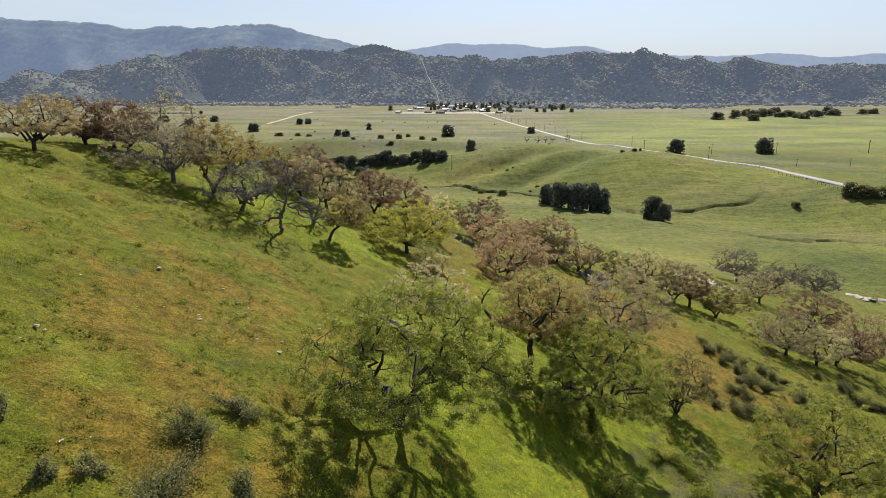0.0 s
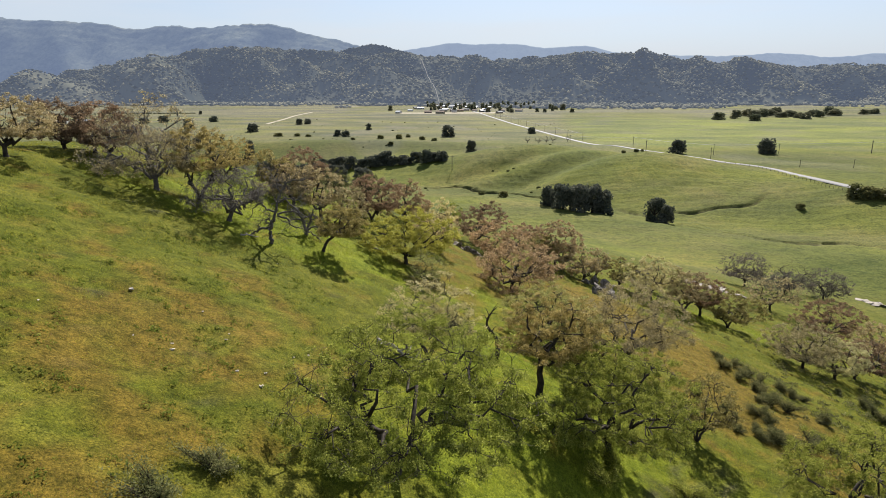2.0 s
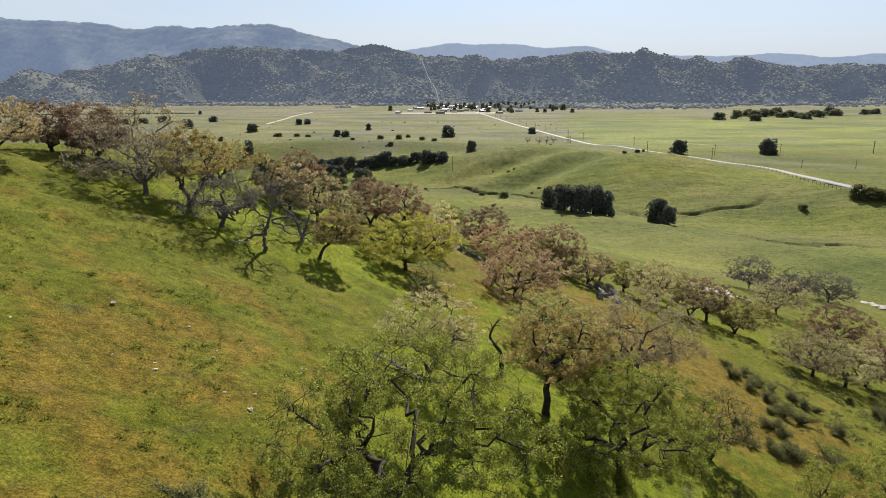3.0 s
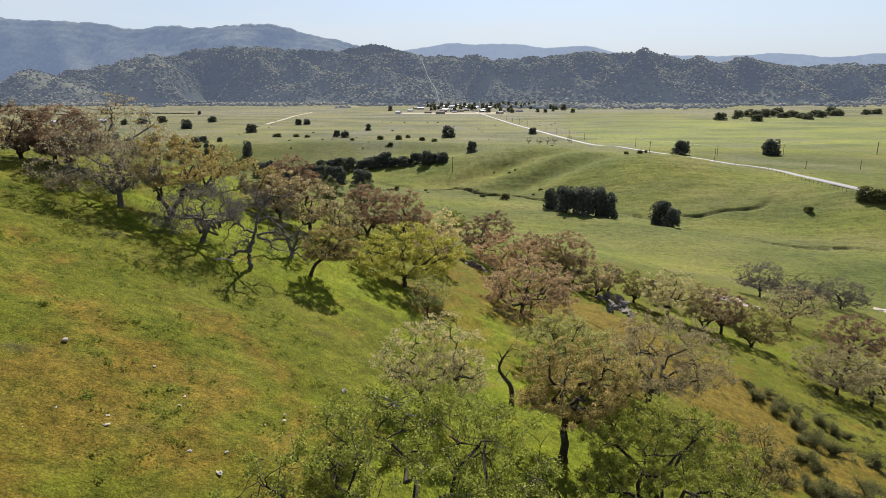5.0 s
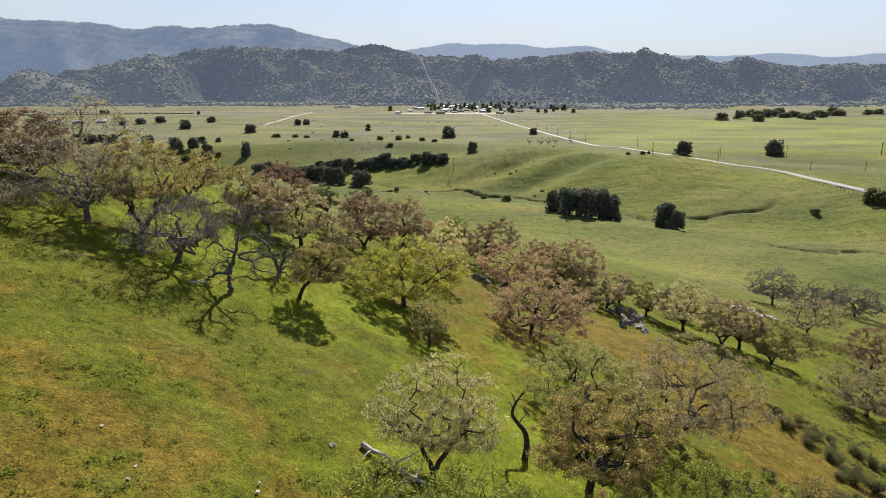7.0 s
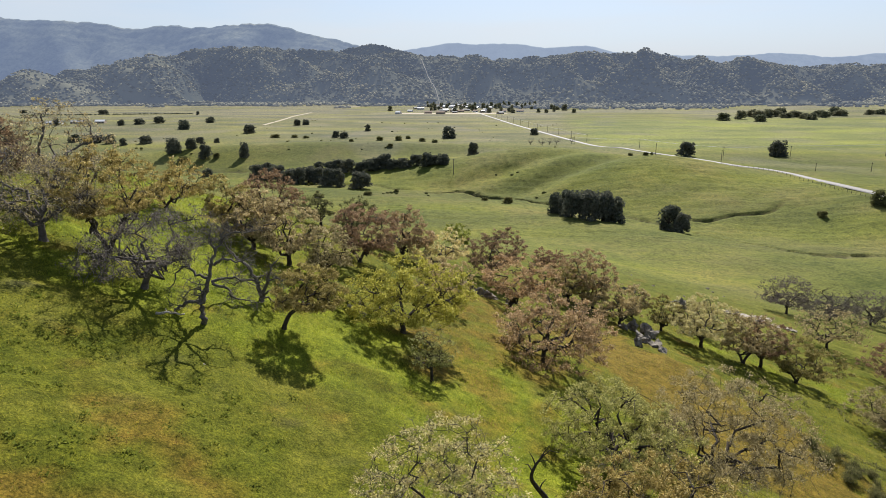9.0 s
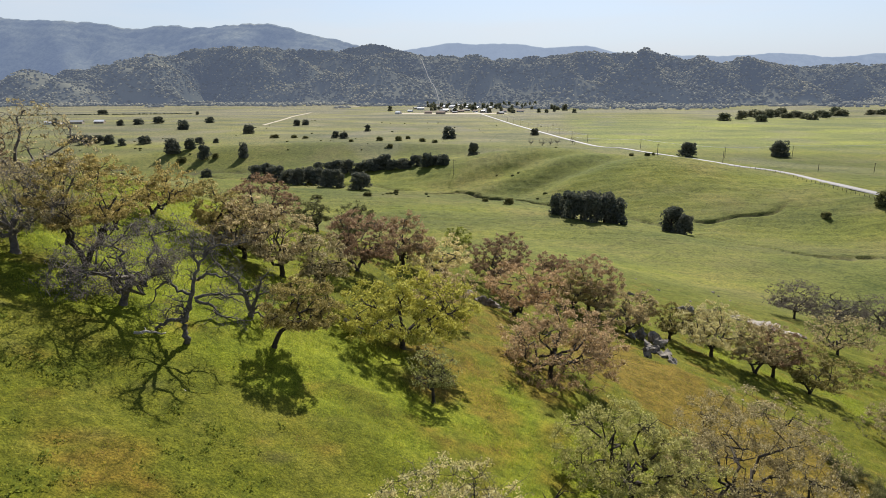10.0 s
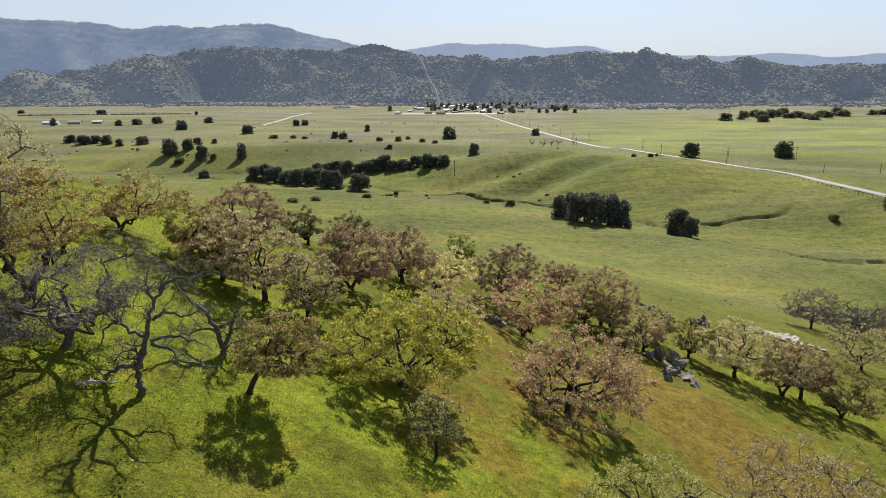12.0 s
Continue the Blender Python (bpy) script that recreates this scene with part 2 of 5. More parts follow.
def rough_noise(x, y, size, seed):
    """Smooth random values over the plan, about -1 to 1."""
    r = np.random.RandomState(seed)
    out = np.zeros_like(x)
    for k in range(14):
        a, w = r.uniform(0, math.tau), r.uniform(0.6, 1.9) / size
        out = out + np.sin((x * math.cos(a) + y * math.sin(a)) * w * math.tau + r.uniform(0, math.tau))
    return out / 3.0


def step(a, lo, hi):
    t = np.clip((a - lo) / (hi - lo), 0, 1)
    return t * t * (3 - 2 * t)


def dryness(x, y):
    """Where the hillside's grass has turned reddish brown."""
    b = 1.1 * bump(x, y, -17, 37, 5, 9, 20) + 0.5 * bump(x, y, -9, 42, 5, 5) + 0.8 * bump(x, y, -12, 23, 6, 3) + 0.9 * bump(x, y, 4, 90, 3, 12, 8)
    b = b + 1.2 * bump(x, y, 27, 72, 5, 14, 12) + 0.9 * bump(x, y, 34, 62, 7, 10) + 0.8 * bump(x, y, 31, 80, 6, 9) + 0.9 * bump(x, y, 20, 92, 4, 6) + 0.5 * bump(x, y, 2, 74, 4, 6) + 0.9 * bump(x, y, 22, 84, 6, 10) + 0.8 * bump(x, y, 0, 68, 3, 7) + 0.6 * bump(x, y, 14, 90, 4, 6)
    n = rough_noise(x, y, 7, 3) * 0.5 + rough_noise(x, y, 2.2, 4) * 0.35
    return np.clip(step(b + 0.75 * n - 0.22, 0.1, 0.95), 0, 1) * 0.54


def lushness(x, y):
    """The strip of tall bright grass that follows the row of oaks, and the hollow below them."""
    line = -15 + 0.0 * y + (70 - y) * 0.55
    b = 0.9 * np.exp(-0.5 * ((x - line) / 8) ** 2) * step(y, 56, 66) + 0.8 * bump(x, y, 5, 45, 8, 14) + 0.7 * bump(x, y, 14, 38, 12, 9)
    b = b + 0.6 * bump(x, y, -24, 66, 8, 6) + 0.7 * bump(x, y, 7, 70, 6, 5) + 0.7 * bump(x, y, 44, 106, 14, 5, -20)
    return np.clip(step(b * (1 + 0.35 * rough_noise(x, y, 9, 6)), 0.25, 0.85), 0, 1)


def build_ground():
    xs = spread_lines(-58, 72, 1.0, -300, 320, 1.06)
    xs = np.concatenate([np.arange(-300, -62, 4.0), xs[(xs > -61) & (xs < 75)], np.arange(76, 320, 2.6)])
    out = np.geomspace(4, 4500, 56)
    xs = np.concatenate([-300 - out[::-1], xs, 320 + out])
    ys = np.concatenate([np.linspace(-500, 0, 14), np.arange(8, 125, 0.9), np.geomspace(125.8, 280, 52), np.arange(281.5, 480, 1.3), np.arange(481, 580, 2.8), np.geomspace(583, 4900, 90)])
    x, y = np.meshgrid(xs, ys)
    z = height(x, y)
    lump = rough_noise(x, y, 1.7, 11) * 0.05 + rough_noise(x, y, 5, 12) * 0.08
    z = z + lump * (y < 200)
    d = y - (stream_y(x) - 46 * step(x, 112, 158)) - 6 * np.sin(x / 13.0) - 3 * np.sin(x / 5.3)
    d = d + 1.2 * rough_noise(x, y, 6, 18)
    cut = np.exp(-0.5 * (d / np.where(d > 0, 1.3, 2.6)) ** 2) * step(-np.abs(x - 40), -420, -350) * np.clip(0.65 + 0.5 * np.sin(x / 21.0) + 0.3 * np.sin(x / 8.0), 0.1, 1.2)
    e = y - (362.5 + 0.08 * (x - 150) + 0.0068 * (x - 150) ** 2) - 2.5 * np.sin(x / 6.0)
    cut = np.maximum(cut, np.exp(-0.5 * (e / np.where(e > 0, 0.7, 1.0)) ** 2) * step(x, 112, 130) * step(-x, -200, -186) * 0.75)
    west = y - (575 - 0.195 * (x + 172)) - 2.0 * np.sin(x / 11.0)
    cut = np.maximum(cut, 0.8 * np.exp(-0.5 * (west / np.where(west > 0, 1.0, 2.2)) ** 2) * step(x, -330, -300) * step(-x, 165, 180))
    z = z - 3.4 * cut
    hum = rough_noise(x, y, 9, 14) * 0.11 + rough_noise(x, y, 24, 15) * 0.2
    z = z + hum * step(y, 130, 230) * step(-y, -900, -600)
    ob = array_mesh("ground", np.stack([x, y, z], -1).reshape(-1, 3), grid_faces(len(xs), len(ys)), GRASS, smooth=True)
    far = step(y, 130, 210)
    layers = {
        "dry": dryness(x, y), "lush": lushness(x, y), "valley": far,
        "field": step(y, 640, 760) * step(x - 0.14 * y, 30, 90) * step(-y, -1500, -1150),
        # grows with distance: haze painted over the plain, plus random straw patches
        "straw_haze": 0.55 * step(y, 520, 950) * (1 - 0.8 * step(x - 0.14 * y, 30, 90)) + step(y, 1250, 1700) * 0.8 * np.clip(0.7 + 0.5 * rough_noise(x, y, 500, 8), 0, 1) + 0.35 * step(rough_noise(x, y, 160, 9), 0.3, 1.2) * step(y, 420, 560),
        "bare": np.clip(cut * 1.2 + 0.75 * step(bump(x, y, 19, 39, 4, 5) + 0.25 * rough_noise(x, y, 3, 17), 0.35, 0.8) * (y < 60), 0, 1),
    }
    for name, values in layers.items():
        ob.data.attributes.new(name, "FLOAT", "POINT").data.foreach_set("value", np.clip(values, 0, 1).astype(np.float32).ravel())
    tagged(ob, "green spring grass on a rolling hillside and wide valley", "ground", kind="structure")


build_ground()


# ---- forested hills and ridges behind the valley ----
def hill_sheet(name, label, crest, y_front, y_crest, y_back, x_low, x_high, mat, seed, rough):
    """A range of hills: the crest's height over x, a front slope cut by gullies, a plain back."""
    xs, ys = np.linspace(x_low, x_high, 190), np.concatenate([np.linspace(y_front, y_crest, 46), np.linspace(y_crest, y_back, 8)[1:]])
    x, y = np.meshgrid(xs, ys)
    z = hill_height(x, y, crest, y_front, y_crest, y_back, seed, rough)
    ob = array_mesh(name, np.stack([x, y, z], -1).reshape(-1, 3), grid_faces(len(xs), len(ys)), mat, smooth=True)
    ob.data.attributes.new("open", "FLOAT", "POINT").data.foreach_set("value", openness(x, y).astype(np.float32).ravel())
    tagged(ob, label, "hill", kind="structure")


def hill_height(x, y, crest, y_front, y_crest, y_back, seed, rough):
    foot = y_front + (150 * np.clip(rough_noise(x, 0 * x, 620, seed + 7), 0.0, 1.2) * calm_at(x) if rough > 1 else 0)
    rise = np.clip((y - foot) / (y_crest - foot), 0, 1)
    fall = np.clip((y_back - y) / (y_back - y_crest), 0, 1)
    spur = rough_noise(x + 0.25 * y, y * 0.35, 430, seed) * 0.105 + rough_noise(x - 0.3 * y, y * 0.5, 210, seed + 1) * 0.06
    if rough > 1:      # a deep diagonal hollow on the western hill and a bluff on the eastern one
        spur = spur - 0.16 * bump(x, y, -960, 2720, 75, 330, 20) + 0.10 * bump(x, y, 780, 2600, 260, 150) - 0.10 * bump(x, y, 330, 2720, 90, 260, -10)
    shape = np.clip(rise ** 0.85 + rough * (calm_at(x) if rough > 1 else 1) * spur * 4 * rise * (1 - rise), 0.0, 1)
    return -6 + crest(x) * shape * np.sqrt(fall) + rough_noise(x, y, 90, seed + 2) * 5 * rise * fall * np.clip(rough, 0, 1)


def calm_at(x):
    """Evens the slope near the straight track, so the camera sees the whole track."""
    return 1 - 0.85 * np.exp(-0.5 * ((x + 65) / 90) ** 2)


def peaks(x, base, *humps):
    z = base + 0 * x
    for c, h, w in humps:
        z = z + h * np.exp(-0.5 * ((x - c) / w) ** 2)
    return z


def crest_mid(x):
    return peaks(x, 120, *((-2600 + 221.7 * k, h, 166) for k, h in enumerate((-54, -56, -42, -23, 13, 31, 41, 79, 61, 70, 37, 60, 39, 38, 44, 51, 67, 23, 34, 17, 29, 21, 20, 20)))) \
        + 3 * np.sin(x / 47) + 2.5 * np.sin(x / 21 + 1) - 5


def crest_knoll(x):
    return peaks(x, 110, (-742, 45, 117), (-585, 43, 117), (-428, 102, 117), (-271, 83, 117), (-114, 55, 117), (42, 25, 117)) + 3 * np.sin(x / 31)


def crest_left(x):
    return peaks(x, 300, (-4000, 150, 200), *((-3600 + 200 * k, h, 150) for k, h in enumerate((36, 131, 110, 106, 110, 88, 98, 93, 50, 90, 70, 69, 100, 71, 43, 22, -8, -26, -75, -64))), (480, -290, 210)) \
        + 4 * np.sin(x / 60) + 3 * np.sin(x / 23) + 2 * np.sin(x / 9.0)


def crest_far(x):
    return peaks(x, 320, *((-700 + 188 * k, h, 141) for k, h in enumerate((-11, -15, -2, 1, 40, 8, 33, 15, -5, 37, -14, -16, -18, -19, -21, -22, -9, -9, -27, -32, 1, -26, -4, -12)))) \
        + 2 * np.sin(x / 40) + 1.5 * np.sin(x / 13)


def openness(x, y):
    """Grassy slopes with scattered oaks (1) among the closed woods (0) of the hills."""
    o = 0.42 + 0.30 * rough_noise(x, y, 260, 71) + 0.16 * rough_noise(x, y, 90, 72)
    o = o + 0.35 * step(-y, -2560, -2420) + 0.5 * bump(x, y, 320, 2620, 130, 150) + 0.35 * bump(x, y, -520, 2560, 260, 120) + 0.35 * bump(x, y, -1480, 2700, 300, 250) + 0.3 * bump(x, y, -700, 2900, 220, 60)
    o = o - 0.8 * bump(x, y, -960, 2720, 170, 190) - 0.9 * bump(x, y, 760, 2700, 300, 170) - 0.6 * bump(x, y, -340, 2800, 160, 100) - 0.6 * bump(x, y, 1640, 2720, 260, 120)
    return np.clip(o, 0, 1)


def haze_glow_material(name, dark, light, scale, haze_glow, through=0.0, grassy=None):
    """Wooded slopes kilometres away, with distance haze painted in as an even glow."""
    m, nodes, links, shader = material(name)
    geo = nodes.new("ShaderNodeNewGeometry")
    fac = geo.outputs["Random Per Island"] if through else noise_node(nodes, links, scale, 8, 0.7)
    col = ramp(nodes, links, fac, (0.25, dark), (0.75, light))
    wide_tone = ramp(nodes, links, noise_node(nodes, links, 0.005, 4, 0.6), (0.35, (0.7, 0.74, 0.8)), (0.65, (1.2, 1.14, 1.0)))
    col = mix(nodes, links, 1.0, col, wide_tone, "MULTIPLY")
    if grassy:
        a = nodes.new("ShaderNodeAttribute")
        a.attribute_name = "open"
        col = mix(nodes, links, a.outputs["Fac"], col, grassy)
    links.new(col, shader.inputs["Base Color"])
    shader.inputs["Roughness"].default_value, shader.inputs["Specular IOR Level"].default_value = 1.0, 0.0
    # emission stands in for the haze in front of the hills
    shader.inputs["Emission Color"].default_value, shader.inputs["Emission Strength"].default_value = (*haze_glow, 1), 1.0
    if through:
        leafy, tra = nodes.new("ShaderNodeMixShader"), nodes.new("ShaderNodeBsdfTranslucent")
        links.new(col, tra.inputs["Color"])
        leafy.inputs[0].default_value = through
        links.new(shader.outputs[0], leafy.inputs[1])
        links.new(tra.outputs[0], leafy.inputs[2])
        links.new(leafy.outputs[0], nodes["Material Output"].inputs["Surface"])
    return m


# the blue tuple is haze added as glow, stronger for farther ridges
FOREST_FLOOR = haze_glow_material("haze_glow_slope", (0.03, 0.036, 0.034), (0.06, 0.065, 0.05), 0.06, (0.052, 0.064, 0.092), grassy=(0.115, 0.112, 0.075))
WOODS = haze_glow_material("backdrop_woods", (0.085, 0.092, 0.066), (0.37, 0.345, 0.245), 1.0, (0.066, 0.079, 0.112), 0.3)
RIDGE = haze_glow_material("haze_glow_ridge", (0.03, 0.045, 0.05), (0.19, 0.20, 0.16), 0.03, (0.092, 0.118, 0.182))
RIDGE_FAR = haze_glow_material("haze_glow_far_ridge", (0.08, 0.10, 0.11), (0.16, 0.18, 0.18), 0.02, (0.175, 0.212, 0.285))
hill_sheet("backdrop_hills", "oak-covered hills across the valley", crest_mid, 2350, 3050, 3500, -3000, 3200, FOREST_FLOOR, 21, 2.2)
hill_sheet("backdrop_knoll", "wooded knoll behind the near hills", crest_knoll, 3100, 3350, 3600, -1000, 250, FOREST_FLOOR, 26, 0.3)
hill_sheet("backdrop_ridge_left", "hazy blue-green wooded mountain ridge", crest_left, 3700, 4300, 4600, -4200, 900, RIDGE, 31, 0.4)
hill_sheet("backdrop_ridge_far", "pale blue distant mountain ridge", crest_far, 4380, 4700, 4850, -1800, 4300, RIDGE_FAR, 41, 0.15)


def clump_faces():
    bm = bmesh.new()
    bmesh.ops.create_icosphere(bm, subdivisions=1, radius=1.0)
    v, f = np.array([a.co[:] for a in bm.verts]), np.array([[b.index for b in a.verts] for a in bm.faces])
    bm.free()
    return v, f


def knob_faces():
    """A rough crown of ten faces."""
    ring = [(math.cos(k * math.tau / 5), math.sin(k * math.tau / 5), 0.05) for k in range(5)]
    f = [(k, (k + 1) % 5, 5) for k in range(5)] + [((k + 1) % 5, k, 6) for k in range(5)]
    return np.array(ring + [(0, 0, 1.0), (0, 0, -0.8)]), np.array(f)


def firebreak(y):
    return -13 - 102 * (np.clip((y - 2360) / 690, 0, 1) ** 1.3)


def far_woods():
    """The woods on the hills: thousands of small lumpy crowns in one mesh."""
    r = np.random.RandomState(5)
    v, f = knob_faces()
    n = 130000
    y = 1780 + 1340 * r.uniform(0, 1, n) ** 0.75
    x = r.uniform(-1.0, 1.0, n) * (y * 0.72 + 150) + 60
    odds = np.where(y > 2380, 0.60 - 0.38 * openness(x, y), 0)
    odds = odds + (y > 2240 - 110 * rough_noise(x, y, 240, 55)) * (y <= 2380) * (0.17 + 0.12 * rough_noise(x, y, 60, 56))
    savanna = step(x, 40, 160) * step(y, 1850, 2080) * step(0.62 * y - x, 330, 480) * (y <= 2380)
    odds = np.maximum(odds, savanna * np.clip(0.24 + 0.2 * rough_noise(x, y, 120, 51), 0.02, 0.5))
    keep = (r.uniform(0, 1, n) < odds) & (np.abs(x - firebreak(y)) > 9)
    x, y = x[keep][:30000], y[keep][:30000]
    z = np.where(y > 2350, np.maximum(hill_height(x, y, crest_mid, 2350, 3050, 3500, 21, 2.2), height(x, y)), height(x, y))
    size = r.uniform(3.2, 7.4, len(x)) * (1 + 0.35 * step(-y, -2550, -2400))
    kx, ky = r.uniform(-800, 80, 1800), r.uniform(3180, 3390, 1800)      # the knoll behind
    x, y = np.append(x, kx), np.append(y, ky)
    z, size = np.append(z, hill_height(kx, ky, crest_knoll, 3100, 3350, 3600, 26, 0.3)), np.append(size, r.uniform(3.5, 7, 1800))
    jig = 1 + r.uniform(-0.38, 0.38, (len(x), len(v), 3))
    p = v[None] * jig * size[:, None, None] * np.array([1.0, 1.0, 0.6]) + np.stack([x, y, z + size * 0.34], -1)[:, None]
    faces = (f[None] + (np.arange(len(x)) * len(v))[:, None, None]).reshape(-1, 3)
    # modelled crowns, their material glows to imitate haze
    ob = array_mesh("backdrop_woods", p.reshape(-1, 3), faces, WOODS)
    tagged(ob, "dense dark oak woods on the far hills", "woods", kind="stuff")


far_woods()


def hill_track():
    """The pale cut that climbs straight up the wooded hill."""
    ys = np.linspace(2370, 3040, 60)
    v, f = [], []
    for k, y in enumerate(ys):
        x = firebreak(y)
        z = float(hill_height(np.array([x]), np.array([y]), crest_mid, 2350, 3050, 3500, 21, 2.2)[0]) + 2.5
        w = 1.1 + 0.4 * k / 60
        v += [(x - w, y, z), (x, y, z + 0.3), (x + w, y, z)]
        if k:
            f += [(3 * k - 3, 3 * k - 2, 3 * k + 1, 3 * k), (3 * k - 2, 3 * k - 1, 3 * k + 2, 3 * k + 1)]
    ob = link_mesh("hill_track", v, f, plain("cut_earth", (0.19, 0.185, 0.18), (0.25, 0.24, 0.235), 0.05))
    tagged(ob, "pale straight track cut up the wooded hill", "track", kind="structure")


hill_track()


def valley_brush():
    """Low bushes and dark tussocks scattered over the pastures."""
    r = np.random.RandomState(15)
    v, f = clump_faces()
    n = 900
    y = 430 + 900 * r.uniform(0, 1, n) ** 1.3
    x = r.uniform(-0.7, 0.62, n) * y
    keep = (rough_noise(x, y, 120, 61) > r.uniform(0.0, 1.1, n)) & (x < 0.14 * y + 40)
    x, y = x[keep], y[keep]
    size = r.uniform(0.5, 1.5, len(x))
    jig = 1 + r.uniform(-0.35, 0.35, (len(x), len(v), 3))
    p = v[None] * jig * size[:, None, None] * np.array([1.3, 1.3, 0.7]) + np.stack([x, y, height(x, y) + size * 0.3], -1)[:, None]
    ob = array_mesh("valley_brush", p.reshape(-1, 3), (f[None] + (np.arange(len(x)) * len(v))[:, None, None]).reshape(-1, 3), LEAF["brush"])
    tagged(ob, "low dark brush scattered over the pastures", "brush", kind="stuff")


valley_brush()


def hedgerow():
    """A long low line of brush along a field's edge."""
    r = np.random.RandomState(19)
    v, f = clump_faces()
    n = 150
    t = np.sort(r.uniform(0, 1, n))
    x, y = -960 + 350 * t + r.normal(0, 1.5, n), 1490 + 105 * t + r.normal(0, 1.5, n)
    size = r.uniform(1.2, 2.6, n)
    p = v[None] * (1 + r.uniform(-0.35, 0.35, (n, len(v), 3))) * size[:, None, None] * np.array([1.4, 1.2, 0.8]) + np.stack([x, y, height(x, y) + size * 0.4], -1)[:, None]
    ob = array_mesh("hedgerow", p.reshape(-1, 3), (f[None] + (np.arange(n) * len(v))[:, None, None]).reshape(-1, 3), LEAF["plain"])
    tagged(ob, "long low hedgerow along a field edge", "hedge", kind="stuff")


hedgerow()


# ---- trees ----
def clusters(nr, pts, k):
    """Splits points into k groups that lie close together: the number of each point's group."""
    k = min(k, len(pts))
    c = pts[nr.choice(len(pts), k, replace=False)]
    for turn in range(5):
        own = np.argmin(((pts[:, None] - c[None]) ** 2).sum(-1), 1)
        c = np.array([pts[own == j].mean(0) if (own == j).any() else c[j] for j in range(k)])
    return own


def bent(nr, a, b, way, n, gnarl):
    """A crooked limb from a to b that sets out along way."""
    length = np.linalg.norm(b - a)
    ctrl = a + way * length * 0.42
    t = np.linspace(0, 1, n + 1)[:, None]
    p = a * (1 - t) ** 2 + 2 * ctrl * t * (1 - t) + b * t ** 2
    p[1:-1] += nr.normal(0, gnarl * length, (n - 1, 3))
    return p


def crown_points(nr, n, tall, wide, mid, low, shift):
    """Where the outer twigs of a broad, lobed crown end."""
    d = nr.normal(size=(n, 3))
    d /= np.linalg.norm(d, axis=1, keepdims=True)
    lobe = nr.normal(size=(11, 3)) * np.array([1, 1, 0.7]) + np.array([0, 0, 0.35])
    lobe /= np.linalg.norm(lobe, axis=1, keepdims=True)
    near = np.max(d @ lobe.T, axis=1)
    rho = (0.60 + 0.44 * step(near, 0.62, 0.97)) * nr.uniform(0.30, 1.0, n) ** 0.4
    under = d[:, 2] < -0.1               # below, the twigs stay at the crown's rim
    d[under, :2] *= (0.8 / np.maximum(np.linalg.norm(d[under, :2], axis=1), 0.3))[:, None]
    up = np.where(d[:, 2] > 0, tall - mid, mid - low)
    return np.stack([shift + d[:, 0] * rho * wide * 0.60, d[:, 1] * rho * wide * 0.60, mid + d[:, 2] * rho * up], -1)


def limbs_to(nr, ends, tall, trunk, lean, limbs, girth, gnarl, shift):
    """A trunk and its limbs, boughs, branches and twigs, so that a twig reaches each end: lists of points and radii by level."""
    out = []
    top = np.array([lean * tall * trunk, nr.normal() * 0.04 * tall * trunk, tall * trunk])
    foot = 0.092 * tall ** 0.5 * girth
    stem = bent(nr, np.zeros(3), top, np.array([0.15 * lean, 0, 1.0]), 5, 0.02)
    out.append((0, stem, np.linspace(foot * 1.05, foot * 0.72, 6), 0))
    out[0][2][0] *= 1.35

    def reach(parent, rads, pts, lev, counts, n, first, limb=0):
        own = clusters(nr, pts, counts[0])
        for j in range(own.max() + 1):
            mine = pts[own == j]
            if not len(mine):
                continue
            goal = mine.mean(0) if len(counts) > 1 else mine[0]
            i = first + np.argmin(np.linalg.norm(parent[first:] - goal, axis=1) * (1.0 if lev > 1 else 0.4) + np.abs(np.arange(first, len(parent)) - first - 1) * (0.0 if lev > 1 else 0.12))
            i = min(i, len(parent) - 1)
            way = parent[i] - parent[i - 1]
            way = way / (np.linalg.norm(way) + 1e-9)
            if lev == 1:
                flat = (goal - parent[i]) * np.array([1, 1, 0.3])
                way = 0.5 * way + 0.8 * flat / (np.linalg.norm(flat) + 1e-9)
            line = bent(nr, parent[i], goal, way, n, gnarl * (1.0 if lev < 3 else 0.8))
            rad = min(rads[i] * (0.74, 0.66, 0.56, 0.5)[lev - 1] * (0.8 + 0.4 * min(len(mine) / max(len(pts), 1) * counts[0] / 1.5, 1)), rads[i] * 0.85)
            rad = max(rad, 0.016)
            radii = np.linspace(rad, max(rad * 0.38, 0.011), n + 1)
            limb = j if lev == 1 else limb
            out.append((lev, line, radii, limb))
            if len(counts) > 1:
                reach(line, radii, mine, lev + 1, counts[1:], (6, 5, 3, 2)[min(lev, 3)], 1, limb)

    reach(stem, out[0][2], ends, 1, (limbs, 6, 4, 99), 7, 3)
    return out


